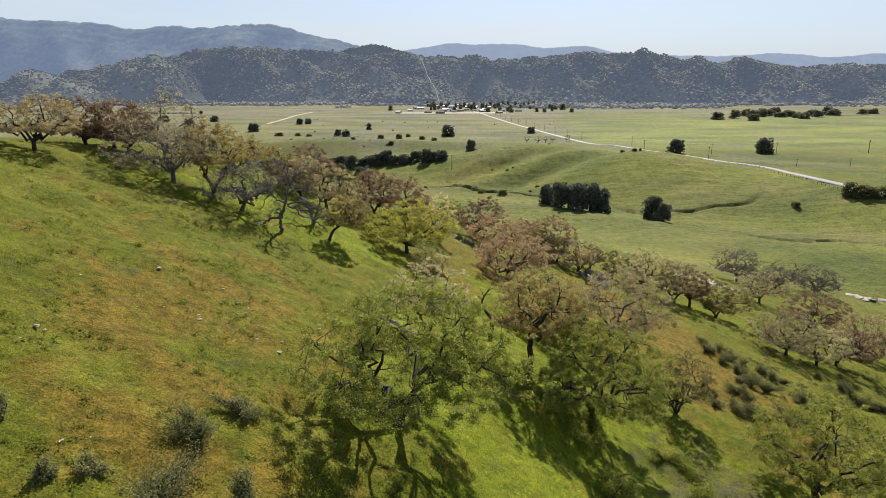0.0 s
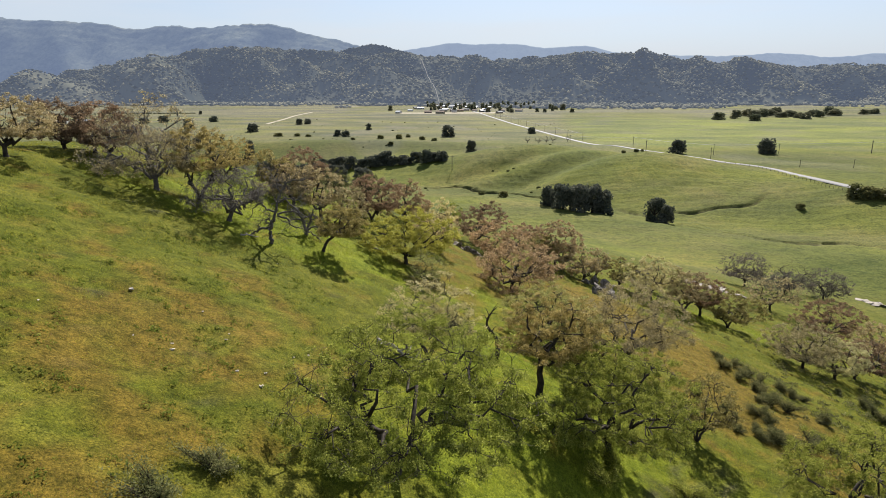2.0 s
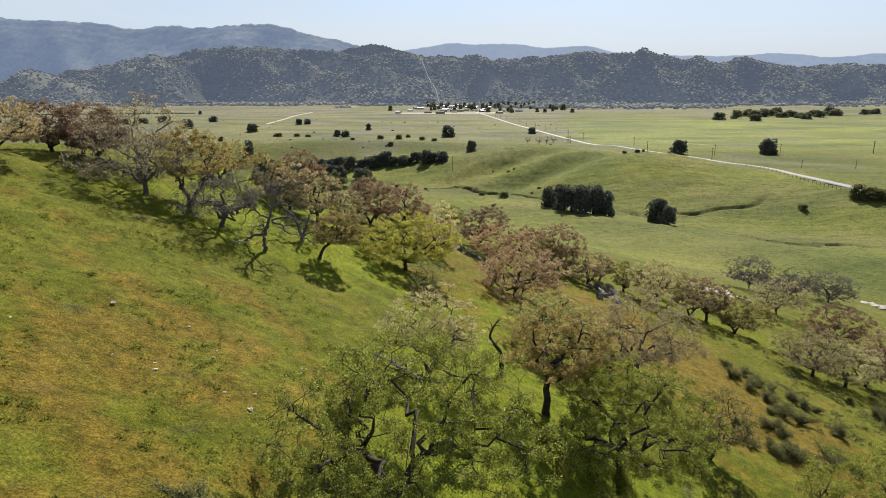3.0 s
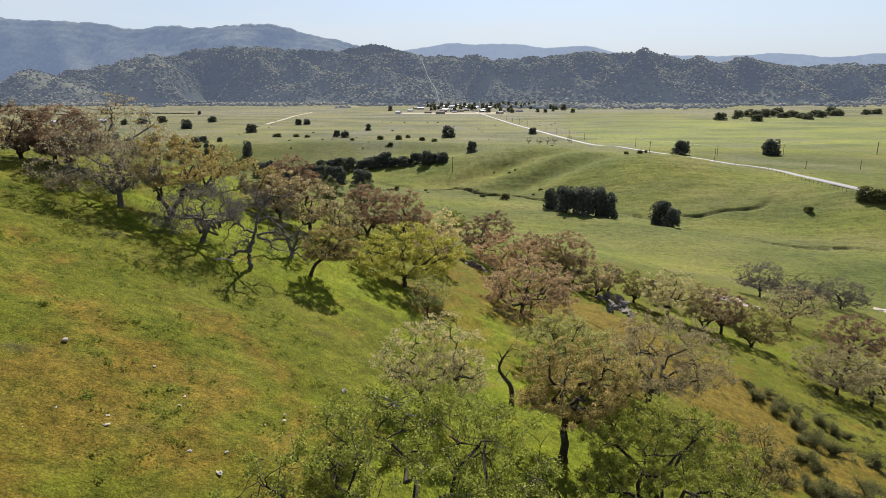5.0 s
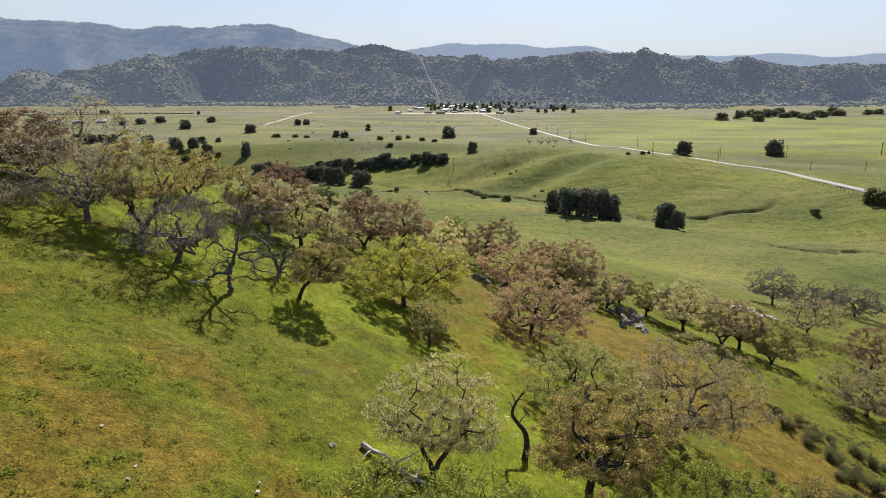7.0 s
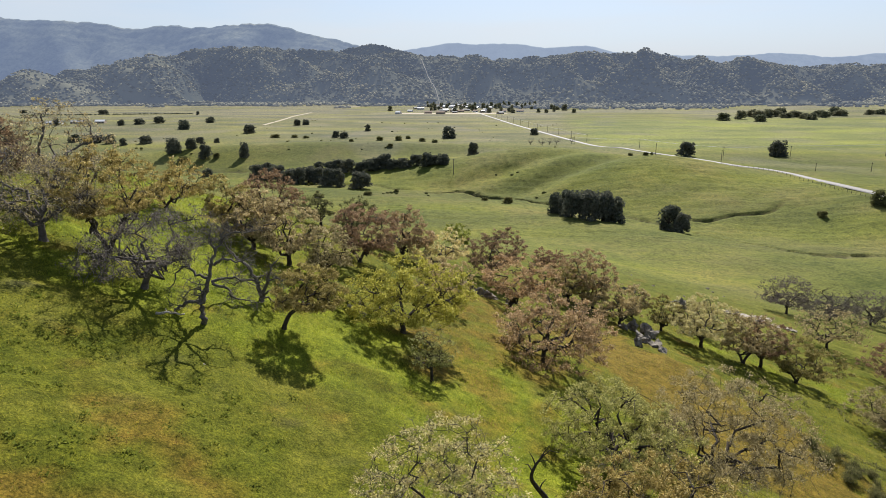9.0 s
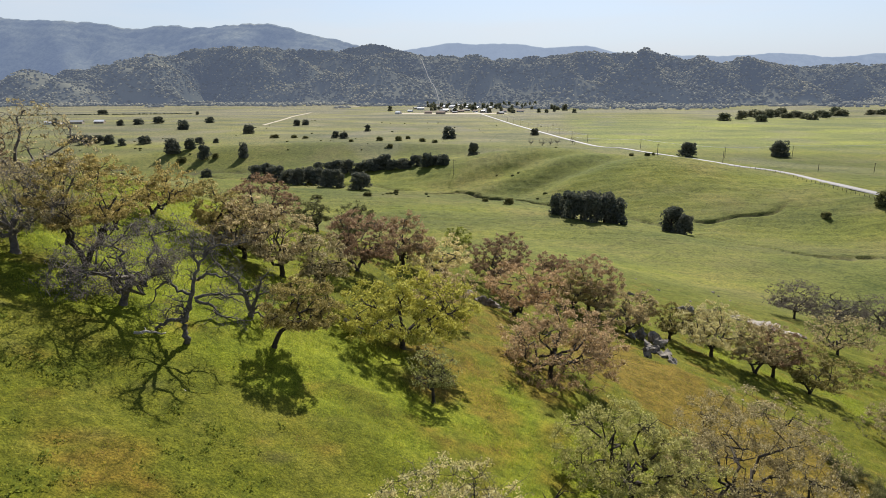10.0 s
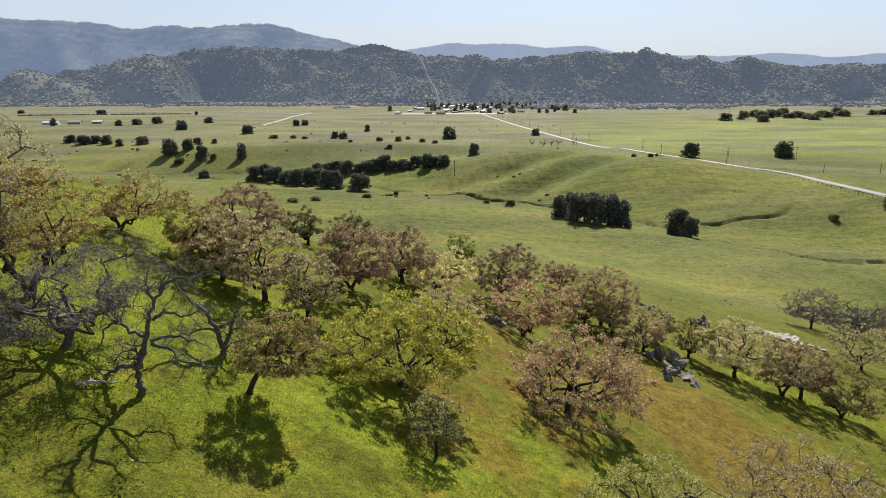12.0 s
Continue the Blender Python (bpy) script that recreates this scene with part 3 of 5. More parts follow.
def tubes(branches, sides):
    """Tapered tubes round polylines that have equal numbers of points."""
    verts, faces, base = [], [], 0
    by_size = {}
    for b in branches:
        by_size.setdefault(len(b[1]), []).append(b)
    for n, group in by_size.items():
        p = np.array([[q[:] for q in b[1]] for b in group])
        rad = np.array([b[2] for b in group])
        t = np.gradient(p, axis=1)
        t /= np.linalg.norm(t, axis=2, keepdims=True) + 1e-9
        ref = np.where(np.abs(t[:, :1, 2:3]) < 0.8, np.array([0, 0, 1.0]), np.array([1.0, 0, 0]))
        u = np.cross(t, np.broadcast_to(ref, t.shape))
        u /= np.linalg.norm(u, axis=2, keepdims=True) + 1e-9
        w = np.cross(t, u)
        a = np.arange(sides) / sides * math.tau
        ring = (u[:, :, None] * np.cos(a)[:, None] + w[:, :, None] * np.sin(a)[:, None]) * rad[:, :, None, None] + p[:, :, None]
        idx = np.arange(ring.shape[0] * n * sides).reshape(-1, n, sides) + base
        nxt = np.roll(idx, -1, axis=2)
        faces.append(np.stack([idx[:, :-1], nxt[:, :-1], nxt[:, 1:], idx[:, 1:]], -1).reshape(-1, 4))
        verts.append(ring.reshape(-1, 3))
        base += ring.shape[0] * n * sides
    return np.concatenate(verts), np.concatenate(faces)


def leaf_cards(nr, centres, size, up=0.35, corners=4):
    """Small pointed leaf sprays: a four-cornered blade each, turned every way."""
    n = len(centres)
    d = nr.normal(size=(n, 3))
    d /= np.linalg.norm(d, axis=1, keepdims=True)
    e = nr.normal(size=(n, 3)) + np.array([0, 0, up])
    e = np.cross(d, e)
    e /= np.linalg.norm(e, axis=1, keepdims=True) + 1e-9
    s = size * nr.uniform(0.55, 1.35, (n, 1))
    if corners == 3:
        v = np.stack([centres - d * s * 0.5 + e * s * 0.34, centres - d * s * 0.5 - e * s * 0.34, centres + d * s * 0.62], 1)
    else:
        v = np.stack([centres - d * s * 0.5, centres + e * s * 0.36, centres + d * s * 0.6, centres - e * s * 0.36], 1)
    return v.reshape(-1, 3), np.arange(n * corners).reshape(-1, corners)


def oak(label, x, y, tall, wide, leaf, seed, shift=0.0, full=1.0, trunk=0.22, bark=None, lean=0.0, name="oak_tree", low=0.24, limbs=7, girth=1.0,
        gnarl=0.085, stems=1, fuzz=0, category="tree", sink=0.12, more=1.0):
    """An oak: a short trunk, crooked limbs, boughs and twigs that fill a lobed crown, and tufts of leaves at the twigs."""
    nr = np.random.RandomState(seed)
    bark = bark or BARK
    near = y < 66
    n = int((120 + 6.0 * tall * wide) * (1.35 if near else 1.05 if y < 92 else 0.75) * more)
    mid = tall * max(trunk + 0.12, 0.44)
    ends = crown_points(nr, n, tall, wide, mid, low * tall, shift)
    thing = new(name)
    thing.location = (x, y, z_at(x, y) - sink)
    tagged(thing, label, category)
    b = []
    for k in range(stems):
        side = np.argsort(np.argsort(ends[:, 0] + 0.5 * ends[:, 1])) * stems // len(ends)
        mine = ends[side == k]
        grown = limbs_to(nr, mine, tall, trunk, lean + (0 if stems == 1 else 0.5 * (2 * k / (stems - 1) - 1)), limbs if stems == 1 else max(4, limbs * 2 // 3), girth * (1 if stems == 1 else 0.75), gnarl, shift)
        b += grown
        v, f = tubes(grown[:1], 9)
        array_mesh("trunk", v, f, bark, thing, smooth=True)
        for j in range(max(g[3] for g in grown) + 1):
            limb = [g for g in grown if g[0] == 1 and g[3] == j]
            if limb:
                v, f = tubes(limb, 6)
                array_mesh("limb", v, f, bark, thing, smooth=True)
    fine = [k for k in b if k[0] == 4]
    for k in list(fine):
        for j in range(fuzz):          # short crooked side twigs
            p = k[1][1 + (j + nr.randint(2)) % 2]
            q = p + nr.normal(0, 0.30, 3) * np.array([1, 1, 0.8])
            fine.append((4, np.stack([p, (p + q) / 2 + nr.normal(0, 0.06, 3), q]), np.array([0.012, 0.010, 0.007])))
    v, f = tubes([k for k in b if k[0] == 2], 5)
    v1, f1 = tubes([k for k in b if k[0] == 3], 3)
    v2, f2 = tubes(fine, 2)
    v, f = np.concatenate([v, v1, v2]), np.concatenate([f, f1 + len(v), f2[::2] + len(v) + len(v1)])
    tagged(array_mesh("branchwork", v, f, bark, thing), kind="stuff")
    if full:
        dense, size = (900, 0.090) if y < 50 else (560, 0.110) if y < 70 else (290, 0.155) if y < 92 else (180, 0.20) if y < 125 else (95, 0.27)
        leaves = int(dense * full * tall * wide)
        weight = nr.uniform(0.2, 1.0, n) * (nr.uniform(0, 1, n) > 0.22)
        pick = nr.choice(n, leaves, p=weight / weight.sum())
        c = ends[pick] + nr.normal(0, 1, (leaves, 3)) * np.array([0.17, 0.17, 0.10]) * (0.62 + 0.045 * wide) * (0.8 if y < 50 else 0.9 if y < 70 else 1.0)
        v, f = leaf_cards(nr, c, size, corners=3)
        tagged(array_mesh("crown", v, f, LEAF[leaf], thing), kind="stuff")
    return thing


def stem_tree(name, label, x, y, stems, twigs, seed, bark, levels=2, reach=0.9, leaf="", leaves=0, size=0.12):
    """A bare tree from a few bent stems (points across and up, radius at the foot and at the tip), with crooked twigs along them."""
    r, nr, out = random.Random(seed), np.random.RandomState(seed), []
    thing = new(name)
    thing.location = (x, y, z_at(x, y) - 0.15)
    tagged(thing, label, "tree")
    main = []
    for pts, r0, r1 in stems:
        sway = r.uniform(-0.15, 0.15)
        line = spline([(px, sway * k * 0.5 + r.gauss(0, 0.06) * k, pz) for k, (px, pz) in enumerate(pts)], 4)
        line = [p + Vector((r.gauss(0, 0.055), r.gauss(0, 0.055), r.gauss(0, 0.04))) for p in line]
        n = len(line) - 1
        main.append((0, line, [r0 + (r1 - r0) * k / n for k in range(n + 1)]))

    def sprout(p, d, rad, length, lev):
        pts, n = [p.copy()], 4 if lev < 2 else 3
        for k in range(n):
            d = (d + Vector((r.gauss(0, 0.42), r.gauss(0, 0.42), r.gauss(0.02, 0.36)))).normalized()
            p = p + d * length / n
            pts.append(p.copy())
        out.append((lev, pts, [rad * (1 - 0.75 * k / n) for k in range(n + 1)]))
        if lev < levels:
            for k in range(4):
                q = pts[1 + r.randrange(n)]
                sprout(q, (d + Vector((r.gauss(0, 0.9), r.gauss(0, 0.9), r.gauss(0, 0.7)))).normalized(), rad * 0.55, length * r.uniform(0.4, 0.75), lev + 1)

    for lev, line, rads in main:
        for k in range(twigs):
            i = int(len(line) * r.uniform(0.25, 1.0))
            i = min(max(i, 1), len(line) - 1)
            d = (line[i] - line[i - 1]).normalized() + Vector((r.gauss(0, 0.7), r.gauss(0, 0.9), r.gauss(0.1, 0.7)))
            sprout(line[i].copy(), d.normalized(), max(rads[i] * 0.45, 0.014), reach * r.uniform(0.5, 1.2), 0)
    v, f = np.zeros((0, 3)), np.zeros((0, 4), int)
    for m in main:
        v1, f1 = tubes([m], 8)
        v, f = np.concatenate([v, v1]), np.concatenate([f, f1 + len(v)])
    array_mesh("trunk", v, f, bark, thing, smooth=True)
    v, f = tubes(out, 3)
    tagged(array_mesh("branchwork", v, f, bark, thing), kind="stuff")
    if leaves:
        tips = np.array([b[1][-1][:] for b in out if b[0] >= 1])
        v, f = leaf_cards(nr, tips[nr.randint(0, len(tips), leaves)] + nr.normal(0, 0.12, (leaves, 3)), size)
        tagged(array_mesh("crown", v, f, LEAF[leaf], thing), kind="stuff")
    return thing


def spline(points, n):
    p = [Vector(q) for q in points]
    p = [2 * p[0] - p[1]] + p + [2 * p[-1] - p[-2]]
    out = []
    for i in range(1, len(p) - 2):
        for k in range(n):
            t = k / n
            a, b, c, d = p[i - 1:i + 3]
            out.append(0.5 * (2 * b + (c - a) * t + (2 * a - 5 * b + 4 * c - d) * t * t + (3 * b - a - 3 * c + d) * t ** 3))
    return out + [p[-2]]


# the row of oaks along the crest
oak("thinly leaved tan oak with dark limbs on the grassy crest", -39.3, 61.4, 6, 7.6, "tan", 101, 0.3)
oak("rust-brown oak in withered leaf on the crest", -40.9, 73.1, 5.6, 8, "rust", 102, 0)
oak("rust-brown oak in withered leaf on the crest", -37.6, 73, 5.5, 7.4, "rust", 103, 0.4)
oak("rust-brown oak in withered leaf on the crest", -35, 71, 5, 6.6, "rust", 160, 0.2)
oak("tall thin grey-tan oak with bare top twigs behind the crest row", -32.6, 74.6, 8.3, 8.2, "tan", 104, 0.2, full=0.22, bark=BARK_PALE, fuzz=3)
oak("broad grey-brown oak with a stout dark trunk", -28.2, 65.9, 7.6, 10.4, "tan", 105, -0.3, full=0.26, bark=BARK_PALE, fuzz=4, limbs=8, more=1.3)
oak("olive-brown upright oak with bare lower limbs", -24.5, 67.0, 8.2, 6.0, "olive", 106, 0.6, full=0.85, low=0.38, lean=0.15, stems=2, fuzz=1)
oak("silver-grey leafless oak with a fan of fine twigs", -20.5, 63.4, 6.2, 8.6, "grey", 107, 0.6, full=0.16, bark=BARK_SILVER, name="bare_oak", trunk=0.22, low=0.16, limbs=8, fuzz=4, gnarl=0.11, lean=0.5, girth=0.95, more=1.5)
stem_tree("dead_oak", "dead twisted oak, bare and dark, in tall grass", -16.2, 61.8, [
    (((0, 0), (0.05, 0.8), (0.12, 1.6), (0.38, 2.3), (0.62, 3.0), (0.84, 3.9), (1.2, 4.9), (1.7, 5.7), (1.9, 6.4)), 0.2, 0.04), (((1.5, 5.5), (2.3, 6.0), (3.1, 6.0), (4.0, 6.2)), 0.1, 0.02),
    (((0.1, 1.6), (-0.6, 1.55), (-1.5, 1.15), (-2.2, 0.8), (-3.1, 0.5), (-4.0, 0.1)), 0.14, 0.03), (((0.62, 3.1), (-0.2, 3.35), (-0.65, 3.8), (-1.1, 3.7), (-1.6, 2.9), (-1.8, 2.5)), 0.1, 0.02),
    (((0.7, 2.9), (1.8, 3.1), (2.8, 3.1), (3.5, 2.6)), 0.1, 0.02), (((0.75, 2.8), (1.65, 2.4), (2.0, 1.8), (2.65, 1.4), (3.5, 1.5)), 0.1, 0.02),
    (((0.9, 4.0), (1.9, 4.4), (2.6, 4.2), (3.5, 4.6)), 0.1, 0.02), (((1.2, 4.9), (0.9, 5.6), (1.1, 6.4)), 0.09, 0.02), (((0.3, 2.2), (-0.5, 2.3), (-1.1, 1.9)), 0.07, 0.02)], 16, 108, BARK_PALE, 2, 0.95)
stem_tree("dead_oak", "dead oak with crooked bare arms in tall grass", -14.2, 67.6, [
    (((0, 0), (0.1, 0.6), (-0.3, 1.6), (-0.7, 2.6), (-1.5, 3.3), (-2.1, 4.2), (-2.0, 5.0)), 0.2, 0.03), (((0.1, 0.5), (0.45, 1.5), (0.8, 2.4), (1.4, 3.3)), 0.15, 0.02),
    (((0.1, 0.5), (0.8, 0.9), (1.5, 0.8), (1.7, 1.2)), 0.1, 0.02), (((0.1, 0.4), (0.9, 0.0), (1.5, -0.6), (1.8, -1.2)), 0.08, 0.02), (((-0.3, 1.6), (-1.1, 1.7), (-1.9, 1.4), (-2.6, 1.7)), 0.09, 0.02),
    (((0.5, 1.6), (1.2, 1.8), (1.7, 1.6)), 0.07, 0.02)], 14, 109, BARK_PALE, 2, 0.85)
oak("small leaning olive-green oak with a round crown", -12.0, 64.9, 4.7, 4.8, "olive", 110, 1.9, full=1.5, lean=0.75, trunk=0.4, low=0.34, girth=0.8)
oak("bright yellow-green oak with a rounded full crown", -4.3, 72.9, 6.5, 9.3, "yellow", 111, 0.4, full=1.4, limbs=8)
oak("sparse young oak sapling with thin green leaves", -1.8, 65.5, 4.2, 3.0, "sage", 112, 0.1, full=0.38, name="oak_sapling", trunk=0.34, low=0.34, girth=0.6, limbs=5, fuzz=1)
oak("broad pinkish-brown oak with low sweeping limbs", 8.3, 78.4, 6.9, 10.6, "pink", 113, 0.5, full=1.0, limbs=9, trunk=0.2, low=0.12, fuzz=2, gnarl=0.1)
# behind the crest
oak("tan oak half hidden behind its neighbour", -18.0, 79.0, 5.6, 5.6, "tan", 171, 0.0)
oak("low tan-green oak behind the bright one", -1.2, 86.0, 4.6, 5.6, "tan", 172, 0.2)
oak("broken dead stump with two bare arms", -9.0, 74.4, 1.9, 1.9, "grey", 173, 0.1, full=0, name="dead_stump", limbs=3, more=0.06, girth=0.8)
oak("olive oak on the back slope", -21, 81.2, 5.3, 5.4, "olive", 114, 0.1)
oak("olive oak with a forked trunk on the back slope", -27.0, 82.5, 4.8, 6.2, "olive", 115, 0.8, full=0.8, stems=2, lean=0.2)
oak("tan-green oak with a tall loose crown", -14.6, 77.9, 6.2, 5.6, "tan", 116, -0.3)
oak("dark rust-brown oak rising behind its neighbours", -18.6, 86.3, 6.4, 6, "rust", 117, 0.1)
oak("pale yellow-tan oak with a ragged crown", -11.5, 78, 5, 4.7, "tan", 118, 0.3)
oak("dark reddish-brown oak with a dense crown", -9.6, 86.9, 6.2, 6.6, "rust", 119, 0.3, full=1.2, low=0.12, stems=2)
oak("light brown oak with a domed crown", -5.8, 98, 6.6, 6.8, "pink", 120, 0)
oak("cream-tinged oak with drooping outer twigs", -2.4, 99.2, 5.5, 6.9, "pale", 121, 0.5)
oak("dark green oak at the back of the grove", -15.6, 98, 4.3, 4.6, "brush", 122, -0.4)
oak("dark green oak at the back of the grove", -11.6, 98.5, 5, 4.8, "brush", 123, 0.2)
oak("small fresh green oak below the grove", 1.6, 140, 6, 5, "green", 124, 0)
oak("rust and green oak with a wide flat crown", 5.9, 112.6, 8.0, 8.2, "rust", 125, 0.9, limbs=8)
oak("pale pinkish oak with a light-catching crown", 7.4, 99, 7, 9.2, "pink", 126, 1)
oak("small dark rust oak on the open slope", 18.2, 135.2, 5, 6.9, "rust", 127, 0.4)
oak("pinkish-tan oak with a high rounded crown", 20.3, 115.7, 8.4, 9, "pink", 128, -0.3)
oak("olive-green oak in front of a taller tan one", 17.5, 113, 6, 5.8, "olive", 129, 0.1)
oak("slim tan oak beside the rock outcrop", 21, 112.3, 5.3, 4.2, "tan", 130, 0.2)
oak("tan oak leaning over the boulders", 24, 108.2, 6.2, 6.6, "tan", 131, -0.2)
# the row that runs down the slope
oak("small olive oak on the open slope", 30.9, 110.8, 5.4, 5.0, "olive", 132, 0.2)
oak("slim brown oak leaning out of the boulders", 27.4, 114.0, 5.2, 4.2, "tan", 170, 0.4, lean=0.4)
oak("tan oak at the back of the slope row", 38.4, 116.1, 5.4, 5.2, "tan", 133, 0.2)
oak("pale yellow oak with a light crown", 35.1, 106.5, 7.6, 8.8, "pale", 134, 0)
oak("tan-brown oak with a twin trunk", 40.1, 104.2, 7.8, 7.0, "tan", 135, 0.2, stems=2)
oak("rust-tinted oak in the slope row", 43.8, 106.5, 7.8, 6.2, "rust", 136, 0.4)
oak("low spreading olive-brown oak", 47.5, 103.8, 6.6, 9.4, "olive", 137, 0.6, low=0.15, stems=2)
oak("broad tan-brown oak with a dark trunk", 52.4, 89.7, 7.4, 9.6, "tan", 138, -0.6)
oak("cream-tinted oak with crooked stems", 57, 89.2, 6.2, 7.6, "pale", 139, 0.6)
oak("low rust-brown oak spreading downhill", 62, 92.1, 6, 9.8, "rust", 140, 2.5)
oak("grey-green oak half in leaf", 75.9, 108.3, 7.6, 9.6, "tan", 141, 1.6, bark=BARK_PALE)
oak("rust-brown oak low on the slope", 72.3, 117.3, 8, 11.5, "rust", 142, 1)
oak("grey leafless oak near the pale rock slab", 79.8, 164.6, 9.3, 11.7, "grey", 143, 0, full=0.5, bark=BARK, more=1.7, fuzz=3)
oak("dark bare oak with heavy gnarled limbs", 99.1, 178.5, 9.6, 12.8, "grey", 144, 0, full=0, bark=BARK, girth=1.5, gnarl=0.12)
oak("grey-brown oak with thin foliage", 70.8, 134.3, 8.3, 10.8, "tan", 145, 0.2, full=0.35, more=1.4, fuzz=2)
oak("grey leafless oak at the foot of the slope", 109.4, 177.5, 8.9, 13.0, "grey", 146, 0, full=0.5, more=1.6, fuzz=3)
oak("grey oak with a low dome of twigs", 93.3, 169.2, 7.2, 11.0, "grey", 147, -0.8, full=0.5, more=1.6, fuzz=3)
# the hollow under the camera
oak("large yellow-green oak with a wide dark-limbed crown", -2.5, 32.4, 8.0, 11.8, "green", 251, 0.9, full=1.0, trunk=0.36, low=0.36, stems=2, girth=1.15, fuzz=1, limbs=9)
oak("pale oak with twin dark trunks and whitish young leaves", -1.2, 46.6, 6.6, 6.2, "pale", 152, 0.3, full=0.42, trunk=0.36, low=0.34, stems=2, girth=0.8, fuzz=3, lean=0.05)
oak("olive-brown oak with a straight bare trunk", 6.9, 46.6, 8.2, 6.6, "olive", 153, 0.7, full=1.1, trunk=0.42, low=0.42)
oak("fresh green oak with a dense drooping crown", 11.2, 43.2, 8.2, 9.6, "green", 254, 0.5, full=1.15, trunk=0.3, low=0.14, limbs=9, fuzz=1)
oak("small rust-olive oak with several stems", 20.6, 50.6, 6.2, 4.6, "olive", 155, 0.5, full=0.6, stems=3, low=0.3, girth=0.7)
oak("green oak rising from the gully", 28.5, 42.2, 8.6, 9.4, "green", 156, 0.2, full=0.9)
oak("grey-brown oak with a broad twiggy crown", 17.6, 62.6, 8.6, 10.6, "tan", 257, 0.4, full=0.7, girth=0.9, fuzz=2, limbs=9, low=0.2)
oak("dull green oak with a dense low crown", 10.3, 60.6, 6.6, 8.6, "sage", 258, -0.1, full=1.1, low=0.14, limbs=8)


# ---- trees of the valley ----
def valley_tree_kinds():
    """Three dense evergreen oaks of unit height, hidden nowhere: each stands as the first of its kind."""
    kinds = []
    for seed in (1, 2, 3):
        nr = np.random.RandomState(900 + seed)
        n = 44
        a, h = nr.uniform(0, math.tau, n), nr.uniform(0, 1, n)
        rad = 0.36 * np.sqrt(1 - (h * 0.95 - 0.12) ** 2) * nr.uniform(0.5, 1.0, n)
        hub = np.stack([np.cos(a) * rad, np.sin(a) * rad, 0.05 + 0.78 * h], -1)
        d = nr.normal(size=(n * 50, 3))
        d /= np.linalg.norm(d, axis=1, keepdims=True)
        c = np.repeat(hub, 50, axis=0) + d * nr.uniform(0.6, 1.0, (n * 50, 1)) * np.repeat(nr.uniform(0.11, 0.18, n), 50)[:, None]
        c[:, 2] = np.maximum(c[:, 2], 0.02)
        kinds.append((leaf_cards(nr, c, 0.088, corners=3), leaf_cards(nr, c[::3], 0.15, corners=3)))
    return kinds


KINDS = valley_tree_kinds()
CROWNS, TRUNKS = {}, {}


def valley_tree(x, y, tall, wide, label="dark evergreen oak standing in the pasture", leaf="dark", group="", sink=0.2):
    k = random.randrange(3)
    thing = new("evergreen_oak")
    thing.location, thing.rotation_euler, thing.scale = (x, y, z_at(x, y) - sink), (0, 0, random.uniform(0, 6.28)), (wide / 0.95, wide / 0.95, tall)
    tagged(thing, label, "tree", group)
    k += 3 * (y > 700)
    if (k, leaf) not in CROWNS:
        v, f = KINDS[k % 3][k // 3]
        crown = array_mesh("crown", v, f, LEAF[leaf], thing)
        pts = [Vector((0, 0, -0.05)), Vector((0.01, 0, 0.1)), Vector((0, 0.01, 0.25)), Vector((0.03, 0.02, 0.45))]
        arms = [(0, pts, [0.06, 0.045, 0.04, 0.02])]
        arms += [(0, [pts[2], pts[2] + Vector((c * 0.1, s * 0.1, 0.1)), pts[2] + Vector((c * 0.2, s * 0.2, 0.18)), pts[2] + Vector((c * 0.28, s * 0.28, 0.3))], [0.03, 0.025, 0.02, 0.01])
                 for c, s in ((1, 0), (-0.4, 0.8), (-0.5, -0.8))]
        v, f = tubes(arms, 6)
        trunk = array_mesh("trunk", v, f, BARK, thing, smooth=True)
        CROWNS[k, leaf], TRUNKS[k, leaf] = crown.data, trunk.data
    else:
        for name, me in (("crown", CROWNS[k, leaf]), ("trunk", TRUNKS[k, leaf])):
            new(name, me).parent = thing
    return thing


valley_tree(-1028, 1608, 8.3, 17.9)
valley_tree(-656, 1115, 13.3, 11.4)
valley_tree(-806, 1557, 12.0, 26.6)
valley_tree(-539, 1100, 10.3, 13.1)
valley_tree(-523, 1131, 10.6, 21.2)
valley_tree(-504, 1165, 12.9, 21.8)
valley_tree(-394, 1000, 14.5, 21.3)
valley_tree(-578, 1545, 9.3, 9.3)
valley_tree(-419, 1182, 11.1, 18.1)
valley_tree(-274, 928, 13.4, 18.9)
valley_tree(-247, 1111, 11.3, 13.2)
valley_tree(-236, 1128, 9.6, 15.4)
valley_tree(-140, 858, 9.5, 11.6)
valley_tree(-129, 850, 8.6, 13.0)
valley_tree(-114, 989, 10.9, 10.1)
valley_tree(7, 856, 16.0, 19.6)
valley_tree(27, 623, 12.6, 11.5)
valley_tree(127, 920, 10.2, 14.1)
valley_tree(-441, 788, 10.0, 16.0)
valley_tree(-414, 769, 11.7, 18.2)
valley_tree(-406, 779, 9.9, 14.5)
valley_tree(-387, 767, 11.0, 14.3)
valley_tree(-363, 748, 8.9, 10.1)
valley_tree(-345, 765, 10.3, 16.8)
valley_tree(-260, 636, 15.0, 17.1)
valley_tree(-246, 646, 10.9, 13.0)
valley_tree(-282, 765, 8.4, 11.6)
valley_tree(-268, 779, 5.9, 7.9)
valley_tree(-223, 618, 14.0, 13.5)
valley_tree(-186, 617, 14.5, 11.4)
valley_tree(-199, 555, 7.5, 10.3)
